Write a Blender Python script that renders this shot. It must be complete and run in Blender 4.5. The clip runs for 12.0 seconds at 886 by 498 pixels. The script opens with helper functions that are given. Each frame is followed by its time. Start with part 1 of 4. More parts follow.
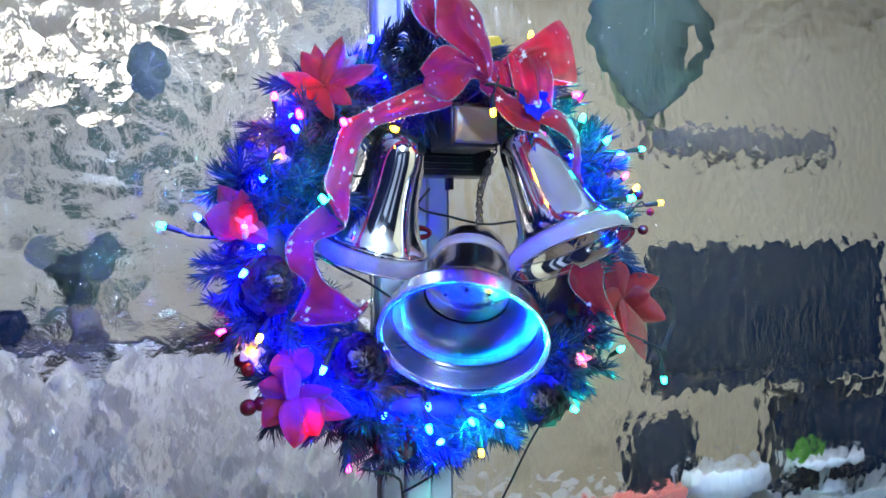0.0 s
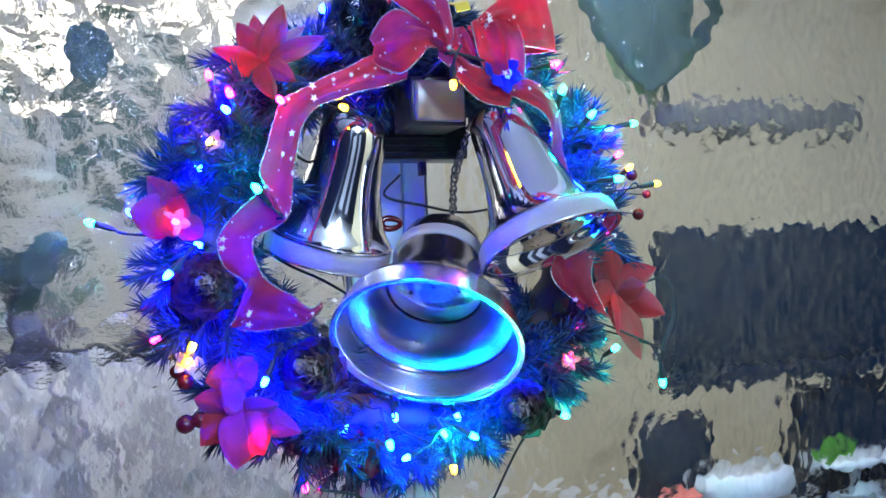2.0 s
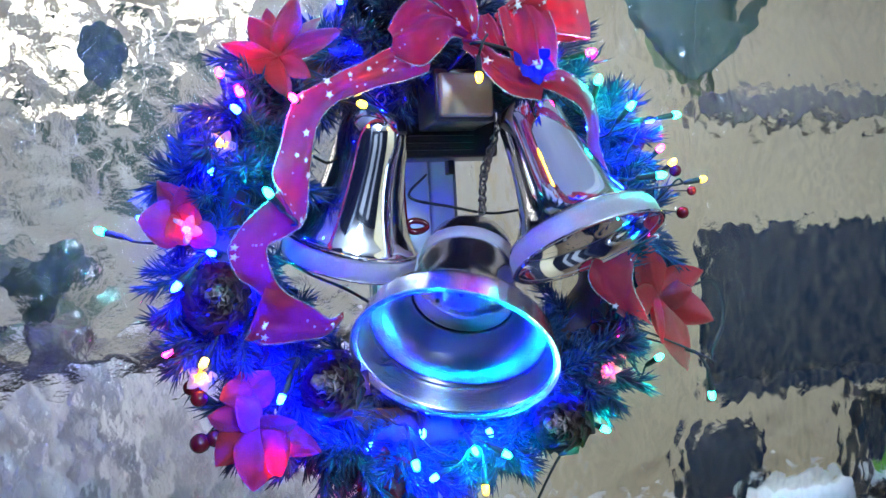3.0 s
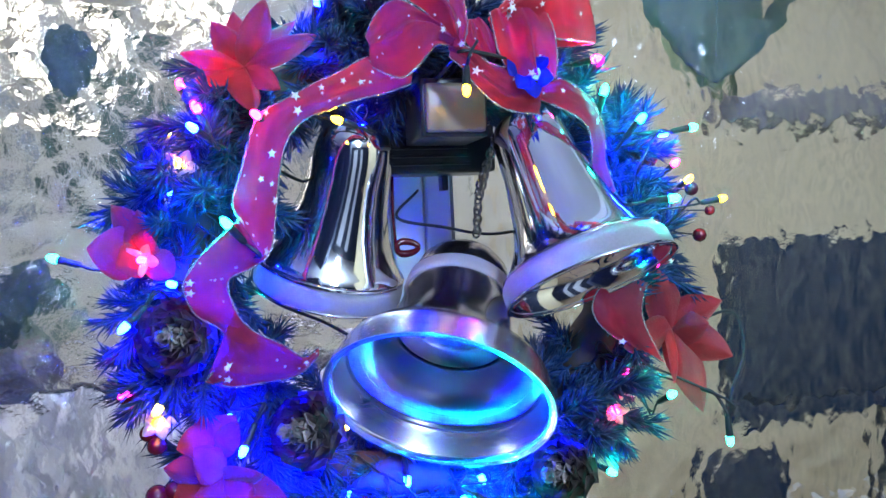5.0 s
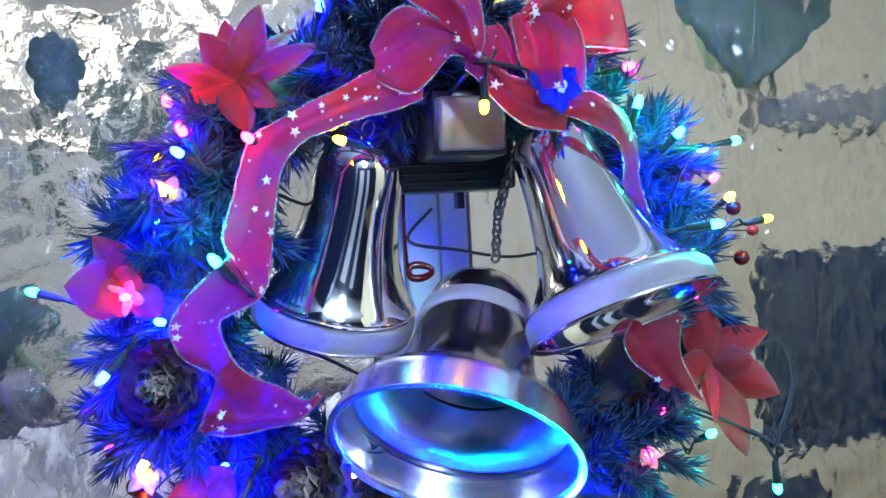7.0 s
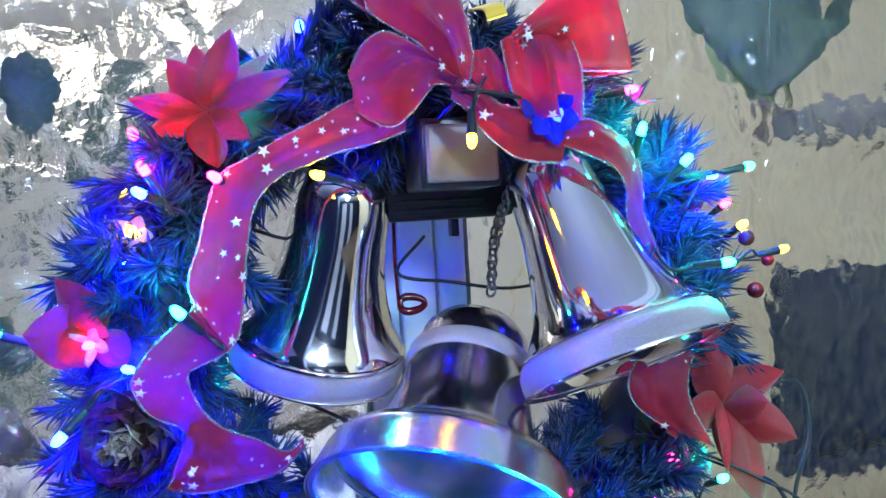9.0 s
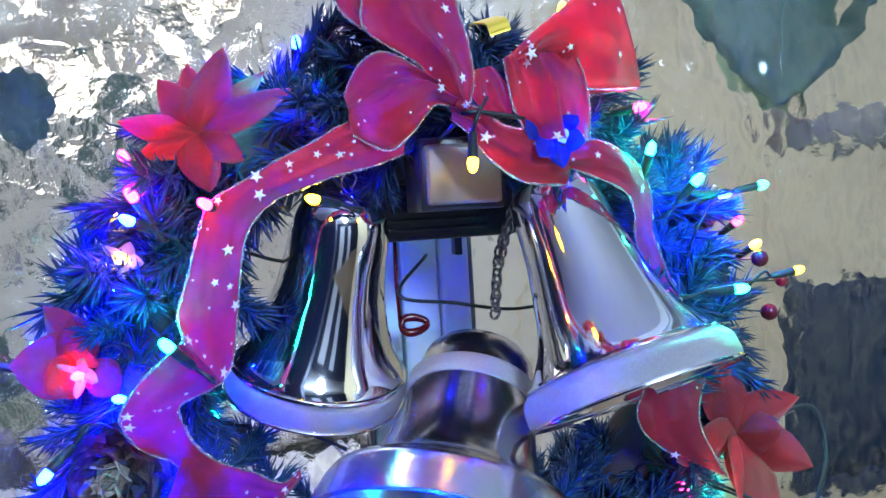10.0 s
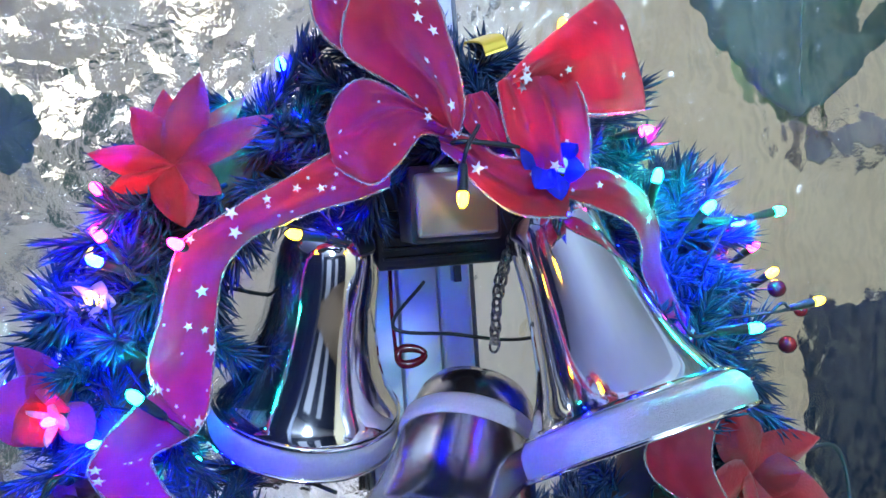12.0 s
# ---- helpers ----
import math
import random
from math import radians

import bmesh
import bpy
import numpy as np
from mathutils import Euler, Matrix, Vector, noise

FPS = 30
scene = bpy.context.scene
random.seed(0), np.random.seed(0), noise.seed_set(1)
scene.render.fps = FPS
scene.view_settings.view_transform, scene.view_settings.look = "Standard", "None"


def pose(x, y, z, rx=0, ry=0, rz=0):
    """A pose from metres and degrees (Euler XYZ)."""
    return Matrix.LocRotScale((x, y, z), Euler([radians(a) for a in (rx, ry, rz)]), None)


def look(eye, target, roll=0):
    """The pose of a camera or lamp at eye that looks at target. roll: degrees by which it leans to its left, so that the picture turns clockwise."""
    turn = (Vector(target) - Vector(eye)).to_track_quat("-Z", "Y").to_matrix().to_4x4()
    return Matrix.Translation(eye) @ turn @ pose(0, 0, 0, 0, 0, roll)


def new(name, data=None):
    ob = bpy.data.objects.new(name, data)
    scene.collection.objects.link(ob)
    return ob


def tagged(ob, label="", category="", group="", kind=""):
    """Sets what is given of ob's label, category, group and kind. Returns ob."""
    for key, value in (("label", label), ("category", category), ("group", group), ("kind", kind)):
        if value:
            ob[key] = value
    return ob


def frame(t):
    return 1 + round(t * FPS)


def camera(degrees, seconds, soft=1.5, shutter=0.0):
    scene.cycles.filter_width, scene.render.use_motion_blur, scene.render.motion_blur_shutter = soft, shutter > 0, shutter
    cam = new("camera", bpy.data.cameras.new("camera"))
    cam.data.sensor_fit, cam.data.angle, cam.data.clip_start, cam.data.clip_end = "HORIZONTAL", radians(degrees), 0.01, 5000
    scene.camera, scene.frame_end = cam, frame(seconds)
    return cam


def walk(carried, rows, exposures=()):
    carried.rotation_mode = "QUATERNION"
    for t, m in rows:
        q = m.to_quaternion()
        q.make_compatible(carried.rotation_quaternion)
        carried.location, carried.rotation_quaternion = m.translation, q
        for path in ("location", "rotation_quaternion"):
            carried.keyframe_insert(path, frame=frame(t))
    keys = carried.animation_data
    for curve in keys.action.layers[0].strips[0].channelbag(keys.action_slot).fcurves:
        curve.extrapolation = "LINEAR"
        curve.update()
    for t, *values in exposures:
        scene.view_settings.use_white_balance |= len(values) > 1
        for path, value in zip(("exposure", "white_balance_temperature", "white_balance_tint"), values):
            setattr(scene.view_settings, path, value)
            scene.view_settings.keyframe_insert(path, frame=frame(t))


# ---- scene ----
# The camera and its walk.
cam = camera(61.9, 12.0)
METRES, EYE, TILT, LEAN, TURN = 0.34, 1.5, 0.0, 0.9, -21.8
ROWS = [
    (0.0, 0.0, 0.0, 0.0, -0.0, 0.0, 0.0),
    (0.5, 0.039, 0.0456, 0.0027, 0.05, -0.14, 0.0),
    (1.0, 0.0806, 0.1015, 0.003, 0.48, -0.33, 0.44),
    (1.5, 0.1247, 0.1598, 0.0043, 1.25, -0.55, 0.86),
    (2.0, 0.1516, 0.2101, 0.0034, 2.3, -0.77, 1.34),
    (2.5, 0.155, 0.2664, 0.0114, 3.84, -0.87, 1.79),
    (3.0, 0.1688, 0.3238, 0.0208, 5.24, -1.01, 2.09),
    (5.0, 0.2229, 0.4893, 0.0918, 6.89, -1.7, 1.89),
    (5.5, 0.218, 0.5217, 0.1069, 7.38, -1.88, 1.92),
    (6.0, 0.2123, 0.5584, 0.1292, 7.7, -2.05, 2.02),
    (6.5, 0.2096, 0.5868, 0.1442, 7.93, -2.16, 2.07),
    (7.0, 0.2113, 0.6281, 0.1577, 8.22, -2.38, 2.2),
    (9.0, 0.2398, 0.7267, 0.225, 9.22, -2.8, 2.53),
    (9.5, 0.2435, 0.7535, 0.2435, 9.62, -2.88, 2.64),
    (10.0, 0.2462, 0.7722, 0.2626, 9.9, -2.89, 2.68),
    (10.5, 0.2501, 0.7902, 0.2764, 10.22, -2.94, 2.69),
    (11.0, 0.2642, 0.8136, 0.2898, 10.53, -3.0, 2.81),
    (11.5, 0.2706, 0.8348, 0.2978, 10.88, -3.0, 2.9),
    (12.0, 0.2722, 0.8505, 0.3091, 11.26, -2.9, 3.01),
]
walk(cam, [(t, pose(0, 0, EYE, TILT, LEAN, TURN) @ pose(METRES * x, METRES * y, METRES * z, 90 + pitch, roll, yaw)) for t, x, y, z, yaw, pitch, roll in ROWS])

# World and large lights.
world = bpy.data.worlds.new("dusk")
scene.world = world
world.use_nodes = True
world.node_tree.nodes["Background"].inputs[0].default_value = (0.25, 0.32, 0.5, 1)
world.node_tree.nodes["Background"].inputs[1].default_value = 0.15


def lamp(name, at, target, size, watts, colour):
    data = bpy.data.lights.new(name, "AREA")
    data.shape, data.size, data.energy, data.color = "DISK", size, watts, colour
    ob = new(name, data)
    ob.matrix_world = look(at, target)
    return ob


# Unseen lights added for the near room and the room behind the window.
near_light = new("near_room_light", bpy.data.lights.new("near_room_light", "POINT"))
near_light.data.energy, near_light.data.shadow_soft_size, near_light.data.color = 106, 0.14, (0.50, 0.71, 1.0)
near_light.location = (0.45, -1.10, 2.20)
lamp("far_room_light", (0.45, 1.02, 2.40), (0.45, 1.02, 0), 0.5, 17, (0.92, 0.94, 0.97))


# Materials.
def material(name, colour, rough=0.5, metal=0.0, vary=0.15, scale=40.0, bump=0.0, bump_scale=200.0, thin=0.0, **more):
    m = bpy.data.materials.new(name)
    m.use_nodes = True
    nt = m.node_tree
    b = nt.nodes["Principled BSDF"]
    b.inputs["Roughness"].default_value = rough
    b.inputs["Metallic"].default_value = metal
    for k, v in more.items():
        b.inputs[k.replace("_", " ")].default_value = v
    co = nt.nodes.new("ShaderNodeTexCoord")
    n1 = nt.nodes.new("ShaderNodeTexNoise")
    n1.inputs["Scale"].default_value, n1.inputs["Detail"].default_value = scale, 6
    nt.links.new(co.outputs["Object"], n1.inputs["Vector"])
    info = nt.nodes.new("ShaderNodeObjectInfo")
    mix = nt.nodes.new("ShaderNodeMix")
    mix.data_type = "RGBA"
    add = nt.nodes.new("ShaderNodeMath")
    add.operation = "MULTIPLY_ADD"
    add.inputs[1].default_value = 0.3
    nt.links.new(info.outputs["Random"], add.inputs[0])
    nt.links.new(n1.outputs["Fac"], add.inputs[2])
    nt.links.new(add.outputs[0], mix.inputs["Factor"])
    mix.inputs["A"].default_value = (*[max(0, c * (1 - vary * 1.6)) for c in colour], 1)
    mix.inputs["B"].default_value = (*[min(1, c * (1 + vary)) for c in colour], 1)
    nt.links.new(mix.outputs["Result"], b.inputs["Base Color"])
    if bump:
        n2 = nt.nodes.new("ShaderNodeTexNoise")
        n2.inputs["Scale"].default_value, n2.inputs["Detail"].default_value = bump_scale, 4
        nt.links.new(co.outputs["Object"], n2.inputs["Vector"])
        bp = nt.nodes.new("ShaderNodeBump")
        bp.inputs["Strength"].default_value, bp.inputs["Distance"].default_value = bump, 0.002
        nt.links.new(n2.outputs["Fac"], bp.inputs["Height"])
        nt.links.new(bp.outputs["Normal"], b.inputs["Normal"])
    if thin:
        soft = nt.nodes.new("ShaderNodeBsdfTranslucent")
        nt.links.new(mix.outputs["Result"], soft.inputs["Color"])
        blend = nt.nodes.new("ShaderNodeMixShader")
        blend.inputs["Fac"].default_value = thin
        nt.links.new(b.outputs[0], blend.inputs[1])
        nt.links.new(soft.outputs[0], blend.inputs[2])
        nt.links.new(blend.outputs[0], nt.nodes["Material Output"].inputs["Surface"])
    return m


def glow(name, colour, strength):
    m = bpy.data.materials.new(name)
    m.use_nodes = True
    b = m.node_tree.nodes["Principled BSDF"]
    b.inputs["Base Color"].default_value = (*colour, 1)
    b.inputs["Emission Color"].default_value = (*colour, 1)
    b.inputs["Emission Strength"].default_value = strength
    return m


WALL_WHITE = material("white_wall", (0.72, 0.73, 0.76), 0.7, vary=0.05, scale=6, bump=0.2)
WALL_IVORY = material("ivory_wall", (0.94, 0.76, 0.44), 0.7, vary=0.06, scale=6, bump=0.2)
WALL_DARK = material("dark_blue_wall", (0.02, 0.028, 0.06), 0.6, vary=0.2, scale=3)
# Broad tone patches on the far walls paint in lamp glow and furniture.
WALL_CREAM = material("cream_wall", (0.56, 0.48, 0.32), 0.8, vary=0.28, scale=9, bump=0.2)
WALL_PALE = material("pale_wall", (0.52, 0.48, 0.38), 0.7, vary=0.25, scale=9)
FLOOR = material("wood_floor", (0.3, 0.2, 0.12), 0.4, vary=0.3, scale=8)
PVC = material("white_plastic_frame", (0.62, 0.7, 0.78), 0.3, vary=0.05, scale=30, bump=0.05)
GASKET = material("grey_gasket", (0.16, 0.18, 0.2), 0.6)
GLASS_L = material("hammered_glass", (0.95, 0.97, 1.0), 0.03, vary=0.0, bump=0.42, bump_scale=220, Transmission_Weight=1.0, IOR=1.5)
GLASS_R = material("rippled_glass", (0.95, 0.97, 1.0), 0.03, vary=0.0, bump=0.22, bump_scale=210, Transmission_Weight=1.0, IOR=1.5)
NEEDLE = material("green_needles", (0.007, 0.037, 0.100), 0.45, vary=0.5, scale=60, Specular_IOR_Level=0.5)
TWIG = material("brown_twig", (0.05, 0.035, 0.03), 0.7)
CHROME = material("mirror_silver", (0.86, 0.84, 0.85), 0.07, 1.0, vary=0.03, scale=30, bump=0.015, bump_scale=60)
BRUSHED = material("brushed_silver", (0.72, 0.70, 0.74), 0.22, 1.0, vary=0.06, scale=50, bump=0.05, bump_scale=300)
SATIN = material("satin_silver", (0.64, 0.62, 0.66), 0.17, 1.0, vary=0.06, scale=50, bump=0.03, bump_scale=300)
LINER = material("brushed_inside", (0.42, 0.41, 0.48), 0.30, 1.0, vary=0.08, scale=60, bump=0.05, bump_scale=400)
PLATED = material("plated_disc", (0.75, 0.74, 0.72), 0.12, 1.0, vary=0.10, scale=90, bump=0.12, bump_scale=90)
FROST = material("frosted_silver", (0.52, 0.51, 0.55), 0.40, 0.7, vary=0.12, scale=700, bump=0.6, bump_scale=1800)
RIBBON = material("red_satin", (0.60, 0.050, 0.092), 0.42, thin=0.45, vary=0.2, scale=90, bump=0.15, bump_scale=900, Sheen_Weight=0.4, Specular_IOR_Level=0.4)
GLITTER = material("silver_glitter", (0.8, 0.78, 0.8), 0.25, 0.9, vary=0.4, scale=900, bump=1.0, bump_scale=1500)
STAR = material("silver_star_foil", (0.8, 0.78, 0.8), 0.5, 0.0, vary=0.1)
PETAL = material("red_velvet_petal", (0.60, 0.050, 0.062), 0.65, thin=0.40, vary=0.25, scale=70, bump=0.3, bump_scale=700, Sheen_Weight=0.5)
PETAL_DARK = material("dark_red_petal", (0.22, 0.012, 0.03), 0.65, vary=0.25, scale=70, bump=0.3, bump_scale=700)
CONE = material("pine_cone_brown", (0.34, 0.27, 0.25), 0.6, vary=0.4, scale=120, bump=0.4, bump_scale=500)
BERRY = material("dark_red_berry", (0.11, 0.005, 0.012), 0.15, vary=0.2)
BLACK = material("black_plastic", (0.012, 0.013, 0.018), 0.3, vary=0.2, bump=0.1, bump_scale=500)
PLATE = material("grey_lid_plastic", (0.22, 0.21, 0.16), 0.30, vary=0.1)
WIRE = material("dark_green_wire", (0.008, 0.016, 0.018), 0.45)
STEEL = material("steel_chain", (0.6, 0.6, 0.62), 0.22, 1.0)
LEAF = material("monstera_leaf", (0.06, 0.115, 0.085), 0.5, vary=0.3, scale=14, bump=0.2, bump_scale=80)
FAR_DARK = material("black_screen", (0.005, 0.011, 0.026), 0.5, vary=0.2, scale=6, Specular_IOR_Level=0.05)
FAR_GREY = material("grey_cabinet", (0.32, 0.33, 0.33), 0.5, vary=0.15, scale=8)
FAR_WHITE = material("white_china", (0.58, 0.59, 0.62), 0.25, vary=0.04)
FAR_RED = material("red_card", (0.55, 0.12, 0.1), 0.6)
SHELF = material("brown_shelf", (0.09, 0.075, 0.065), 0.6, vary=0.3, scale=20)
LEDGE = material("dark_oak", (0.035, 0.030, 0.028), 0.6, vary=0.4, scale=25)
CURTAIN = material("lavender_cloth", (0.80, 0.81, 0.93), 0.8, vary=0.30, scale=11, bump=0.3, bump_scale=300)
# Stripes painted in so the pebbled glass breaks into glints and darks.
stripes = CURTAIN.node_tree.nodes.new("ShaderNodeTexWave")
stripes.inputs["Scale"].default_value, stripes.inputs["Distortion"].default_value, stripes.inputs["Detail Scale"].default_value = 3.2, 2.5, 2.0
glint_mix = CURTAIN.node_tree.nodes.new("ShaderNodeMix")
glint_mix.data_type, glint_mix.blend_type = "RGBA", "MULTIPLY"
glint_mix.inputs["B"].default_value = (0.74, 0.75, 0.82, 1)
for node in list(CURTAIN.node_tree.nodes):
    if node.bl_idname == "ShaderNodeTexCoord":
        CURTAIN.node_tree.links.new(node.outputs["Object"], stripes.inputs["Vector"])
cloth_colour = CURTAIN.node_tree.nodes["Principled BSDF"].inputs["Base Color"].links[0].from_socket
CURTAIN.node_tree.links.new(stripes.outputs["Fac"], glint_mix.inputs["Factor"])
CURTAIN.node_tree.links.new(cloth_colour, glint_mix.inputs["A"])
CURTAIN.node_tree.links.new(glint_mix.outputs["Result"], CURTAIN.node_tree.nodes["Principled BSDF"].inputs["Base Color"])
PLANT = material("grey_green_leaf", (0.09, 0.13, 0.09), 0.5, vary=0.3, scale=30)
LEAF_GREEN = material("soft_green_leaf", (0.13, 0.2, 0.1), 0.5, vary=0.3, scale=20)
FAR_GREEN = material("fresh_green_leaf", (0.1, 0.36, 0.02), 0.5, vary=0.3)
CLEAR = material("clear_petal_plastic", (0.80, 0.76, 0.70), 0.15, vary=0.1, thin=0.55)
BLUE_FOIL = material("blue_foil", (0.05, 0.08, 0.75), 0.2, 0.0, thin=0.5)
GOLD = material("gold_hook", (0.75, 0.55, 0.06), 0.35, 0.5)
LIGHTS = {"soft blue": glow("soft_blue_led", (0.0008, 0.002, 1.0), 350), "blue": glow("blue_led", (0.0001, 0.0008, 1.0), 7500), "green": glow("green_led", (0.0006, 1.0, 0.60), 950),
          "pink": glow("red_led", (1.0, 0.0018, 0.13), 420), "amber": glow("amber_led", (1.0, 0.40, 0.004), 130)}


# Mesh helpers.
def thing(name, at=(0, 0, 0), label="", category="", group="", kind=""):
    ob = new(name)
    ob.location = at
    ob.empty_display_size = 0.02
    return tagged(ob, label, category, group, kind)


def link(name, mesh, mat, parent=None, label=""):
    if mat and not mesh.materials:
        mesh.materials.append(mat)
    ob = new(name, mesh)
    if parent:
        ob.parent = parent
        if parent.data is None:
            ob.matrix_parent_inverse = Matrix.Translation(-parent.location)
    if label:
        tagged(ob, label)
    return ob


def finish(name, bm, smooth=True):
    mesh = bpy.data.meshes.new(name)
    bmesh.ops.recalc_face_normals(bm, faces=bm.faces[:])
    bm.to_mesh(mesh)
    bm.free()
    for p in mesh.polygons:
        p.use_smooth = smooth
    return mesh


def part(name, bm, mat, parent=None, label="", smooth=True):
    return link(name, finish(name, bm, smooth), mat, parent, label)


def box(lo, hi, bevel=0.0):
    bm = bmesh.new()
    bmesh.ops.create_cube(bm, size=1.0)
    for v in bm.verts:
        v.co = Vector([lo[i] + (v.co[i] + 0.5) * (hi[i] - lo[i]) for i in range(3)])
    if bevel:
        bmesh.ops.bevel(bm, geom=bm.edges[:], offset=bevel, segments=2, affect="EDGES", profile=0.6)
    return bm


def lathe(profile, steps=64, m=Matrix(), wobble=0.0):
    bm = bmesh.new()
    rings = []
    for r, z in profile:
        if r < 1e-6:
            rings.append([bm.verts.new(m @ Vector((0, 0, z)))])
        else:
            rings.append([bm.verts.new(m @ Vector((r * math.cos(a) * (1 + wobble * math.sin(3 * a)), r * math.sin(a), z))) for a in [2 * math.pi * i / steps for i in range(steps)]])
    for a, b in zip(rings, rings[1:]):
        for i in range(steps):
            j = (i + 1) % steps
            f = [a[i % len(a)], a[j % len(a)], b[j % len(b)], b[i % len(b)]]
            f = list(dict.fromkeys(f))
            if len(f) > 2:
                bm.faces.new(f)
    return bm


def spline(points, per=8):
    p = [Vector(q) for q in points]
    p = [2 * p[0] - p[1]] + p + [2 * p[-1] - p[-2]]
    out = []
    for i in range(1, len(p) - 2):
        a, b, c, d = p[i - 1:i + 3]
        for k in range(per):
            t = k / per
            out.append(0.5 * (2 * b + (c - a) * t + (2 * a - 5 * b + 4 * c - d) * t * t + (3 * b - a - 3 * c + d) * t ** 3))
    out.append(p[-2])
    return out


def tube(points, radius, sides=6, bm=None):
    bm = bm or bmesh.new()
    rings = []
    n = len(points)
    for i, q in enumerate(points):
        t = (points[min(i + 1, n - 1)] - points[max(i - 1, 0)]).normalized()
        u = t.cross(Vector((0.13, 0.95, 0.27))).normalized()
        v = t.cross(u)
        r = radius(i / (n - 1)) if callable(radius) else radius
        rings.append([bm.verts.new(q + r * (math.cos(a) * u + math.sin(a) * v)) for a in [2 * math.pi * k / sides for k in range(sides)]])
    for a, b in zip(rings, rings[1:]):
        for k in range(sides):
            bm.faces.new((a[k], a[(k + 1) % sides], b[(k + 1) % sides], b[k]))
    bm.faces.new(rings[0])
    bm.faces.new(rings[-1])
    return bm


def axis_pose(base, tip):
    d = Vector(tip) - Vector(base)
    return Matrix.Translation(base) @ d.to_track_quat("Z", "Y").to_matrix().to_4x4()


# The two rooms, and the wall with the window between them.
def slab(name, lo, hi, mat, label):
    return tagged(part(name, box(lo, hi), mat, None, smooth=False), label, name.split("_")[0], kind="structure")


slab("floor", (-2.5, -3.0, -0.1), (3.5, 3.0, 0), FLOOR, "brown wooden floor of both rooms")
slab("ceiling", (-2.5, -3.0, 2.5), (3.5, 3.0, 2.6), WALL_WHITE, "plain white ceiling of both rooms")
# Near-room walls are unseen; dark and ivory tones are set for bell reflections.
slab("wall_south", (-2.5, -3.1, 0), (3.5, -3.0, 2.5), WALL_DARK, "dark blue wall of the near room")
# White panels out of view, added as bright stripes mirrored by the bells.
for k, (x0, x1) in enumerate(((-0.05, 0.55), (1.1, 1.5))):
    slab("door_%d" % (k + 1), (x0, -3.0, 0), (x1, -2.96, 2.1), WALL_WHITE, "narrow white door leaf in the near room")
slab("wall_west", (-1.6, -3.0, 0), (-1.5, 0.739, 2.5), WALL_DARK, "unseen dark blue side wall of the near room, mirrored by the bells")
slab("wall_west_far", (-2.6, -3.1, 0), (-2.5, 3.0, 2.5), WALL_WHITE, "plain white wall at one side")
slab("wall_near_east", (1.9, -1.6, 0), (2.0, -0.30, 2.5), WALL_IVORY, "unseen ivory side wall of the near room, a warm reflector for the bells")
# Dark stretch of unseen wall, added to darken what the right pane mirrors.
slab("wall_near_corner", (1.9, -0.30, 0), (2.0, 0.739, 2.5), WALL_DARK, "unseen dark blue wall stretch added to darken reflections in the right pane")
slab("wall_east", (3.5, -3.1, 0), (3.6, 3.0, 2.5), WALL_WHITE, "plain white wall at the other side")
# Unseen dark block behind the camera, added for dark reflections in the left bell.
wardrobe = thing("wardrobe", (-0.45, -0.9, 0), "tall dark blue wardrobe with three plain doors", "wardrobe")
for k in range(3):
    part("door", box((-1.2 + 0.36 * k, -1.1, 0.02), (-0.844 + 0.36 * k, -0.62, 2.4), 0.004), WALL_DARK, wardrobe)
part("plinth", box((-1.2, -1.1, 0.0), (-0.125, -0.65, 0.018)), WALL_DARK, wardrobe)
slab("wall_far", (0.62, 2.2, 0), (3.5, 2.3, 2.5), WALL_CREAM, "cream painted wall of the room behind the glass")
slab("wall_far_pale", (-2.5, 2.2, 0), (0.62, 2.3, 2.5), WALL_PALE, "pale beige wall of the room behind the glass")
slab("wall_window_below", (-2.5, 0.74, 0), (3.5, 0.84, 0.85), WALL_WHITE, "white wall below the window")
slab("wall_window_above", (-2.5, 0.74, 2.15), (3.5, 0.84, 2.5), WALL_WHITE, "white wall above the window")
slab("wall_window_left", (-2.5, 0.74, 0.85), (-0.55, 0.84, 2.15), WALL_WHITE, "white wall beside the window")
slab("wall_window_right", (1.35, 0.74, 0.85), (3.5, 0.84, 2.15), WALL_WHITE, "white wall beside the window")

window = thing("window_1", (0.27, 0.78, 0.85), "white plastic window with two panes of hammered glass", "window", kind="structure")


def bar(lo, hi, label=""):
    part("window_frame", box(lo, hi, 0.003), PVC, window, label)


bar((-0.55, 0.755, 0.85), (-0.48, 0.80, 2.15))
bar((1.28, 0.755, 0.85), (1.35, 0.80, 2.15))
bar((-0.478, 0.757, 0.85), (1.278, 0.798, 0.92))
bar((-0.478, 0.757, 2.08), (1.278, 0.798, 2.15))
bar((0.231, 0.758, 0.922), (0.2545, 0.797, 2.078), "narrow edge strip of the white mullion")
bar((0.2565, 0.755, 0.922), (0.284, 0.80, 2.078), "middle strip of the white mullion")
bar((0.2855, 0.757, 0.922), (0.309, 0.798, 2.078), "edge strip of the white mullion")
for x in (0.2285, 0.3115):
    part("gasket", box((x - 0.0018, 0.764, 0.924), (x + 0.0018, 0.793, 2.076)), GASKET, window)


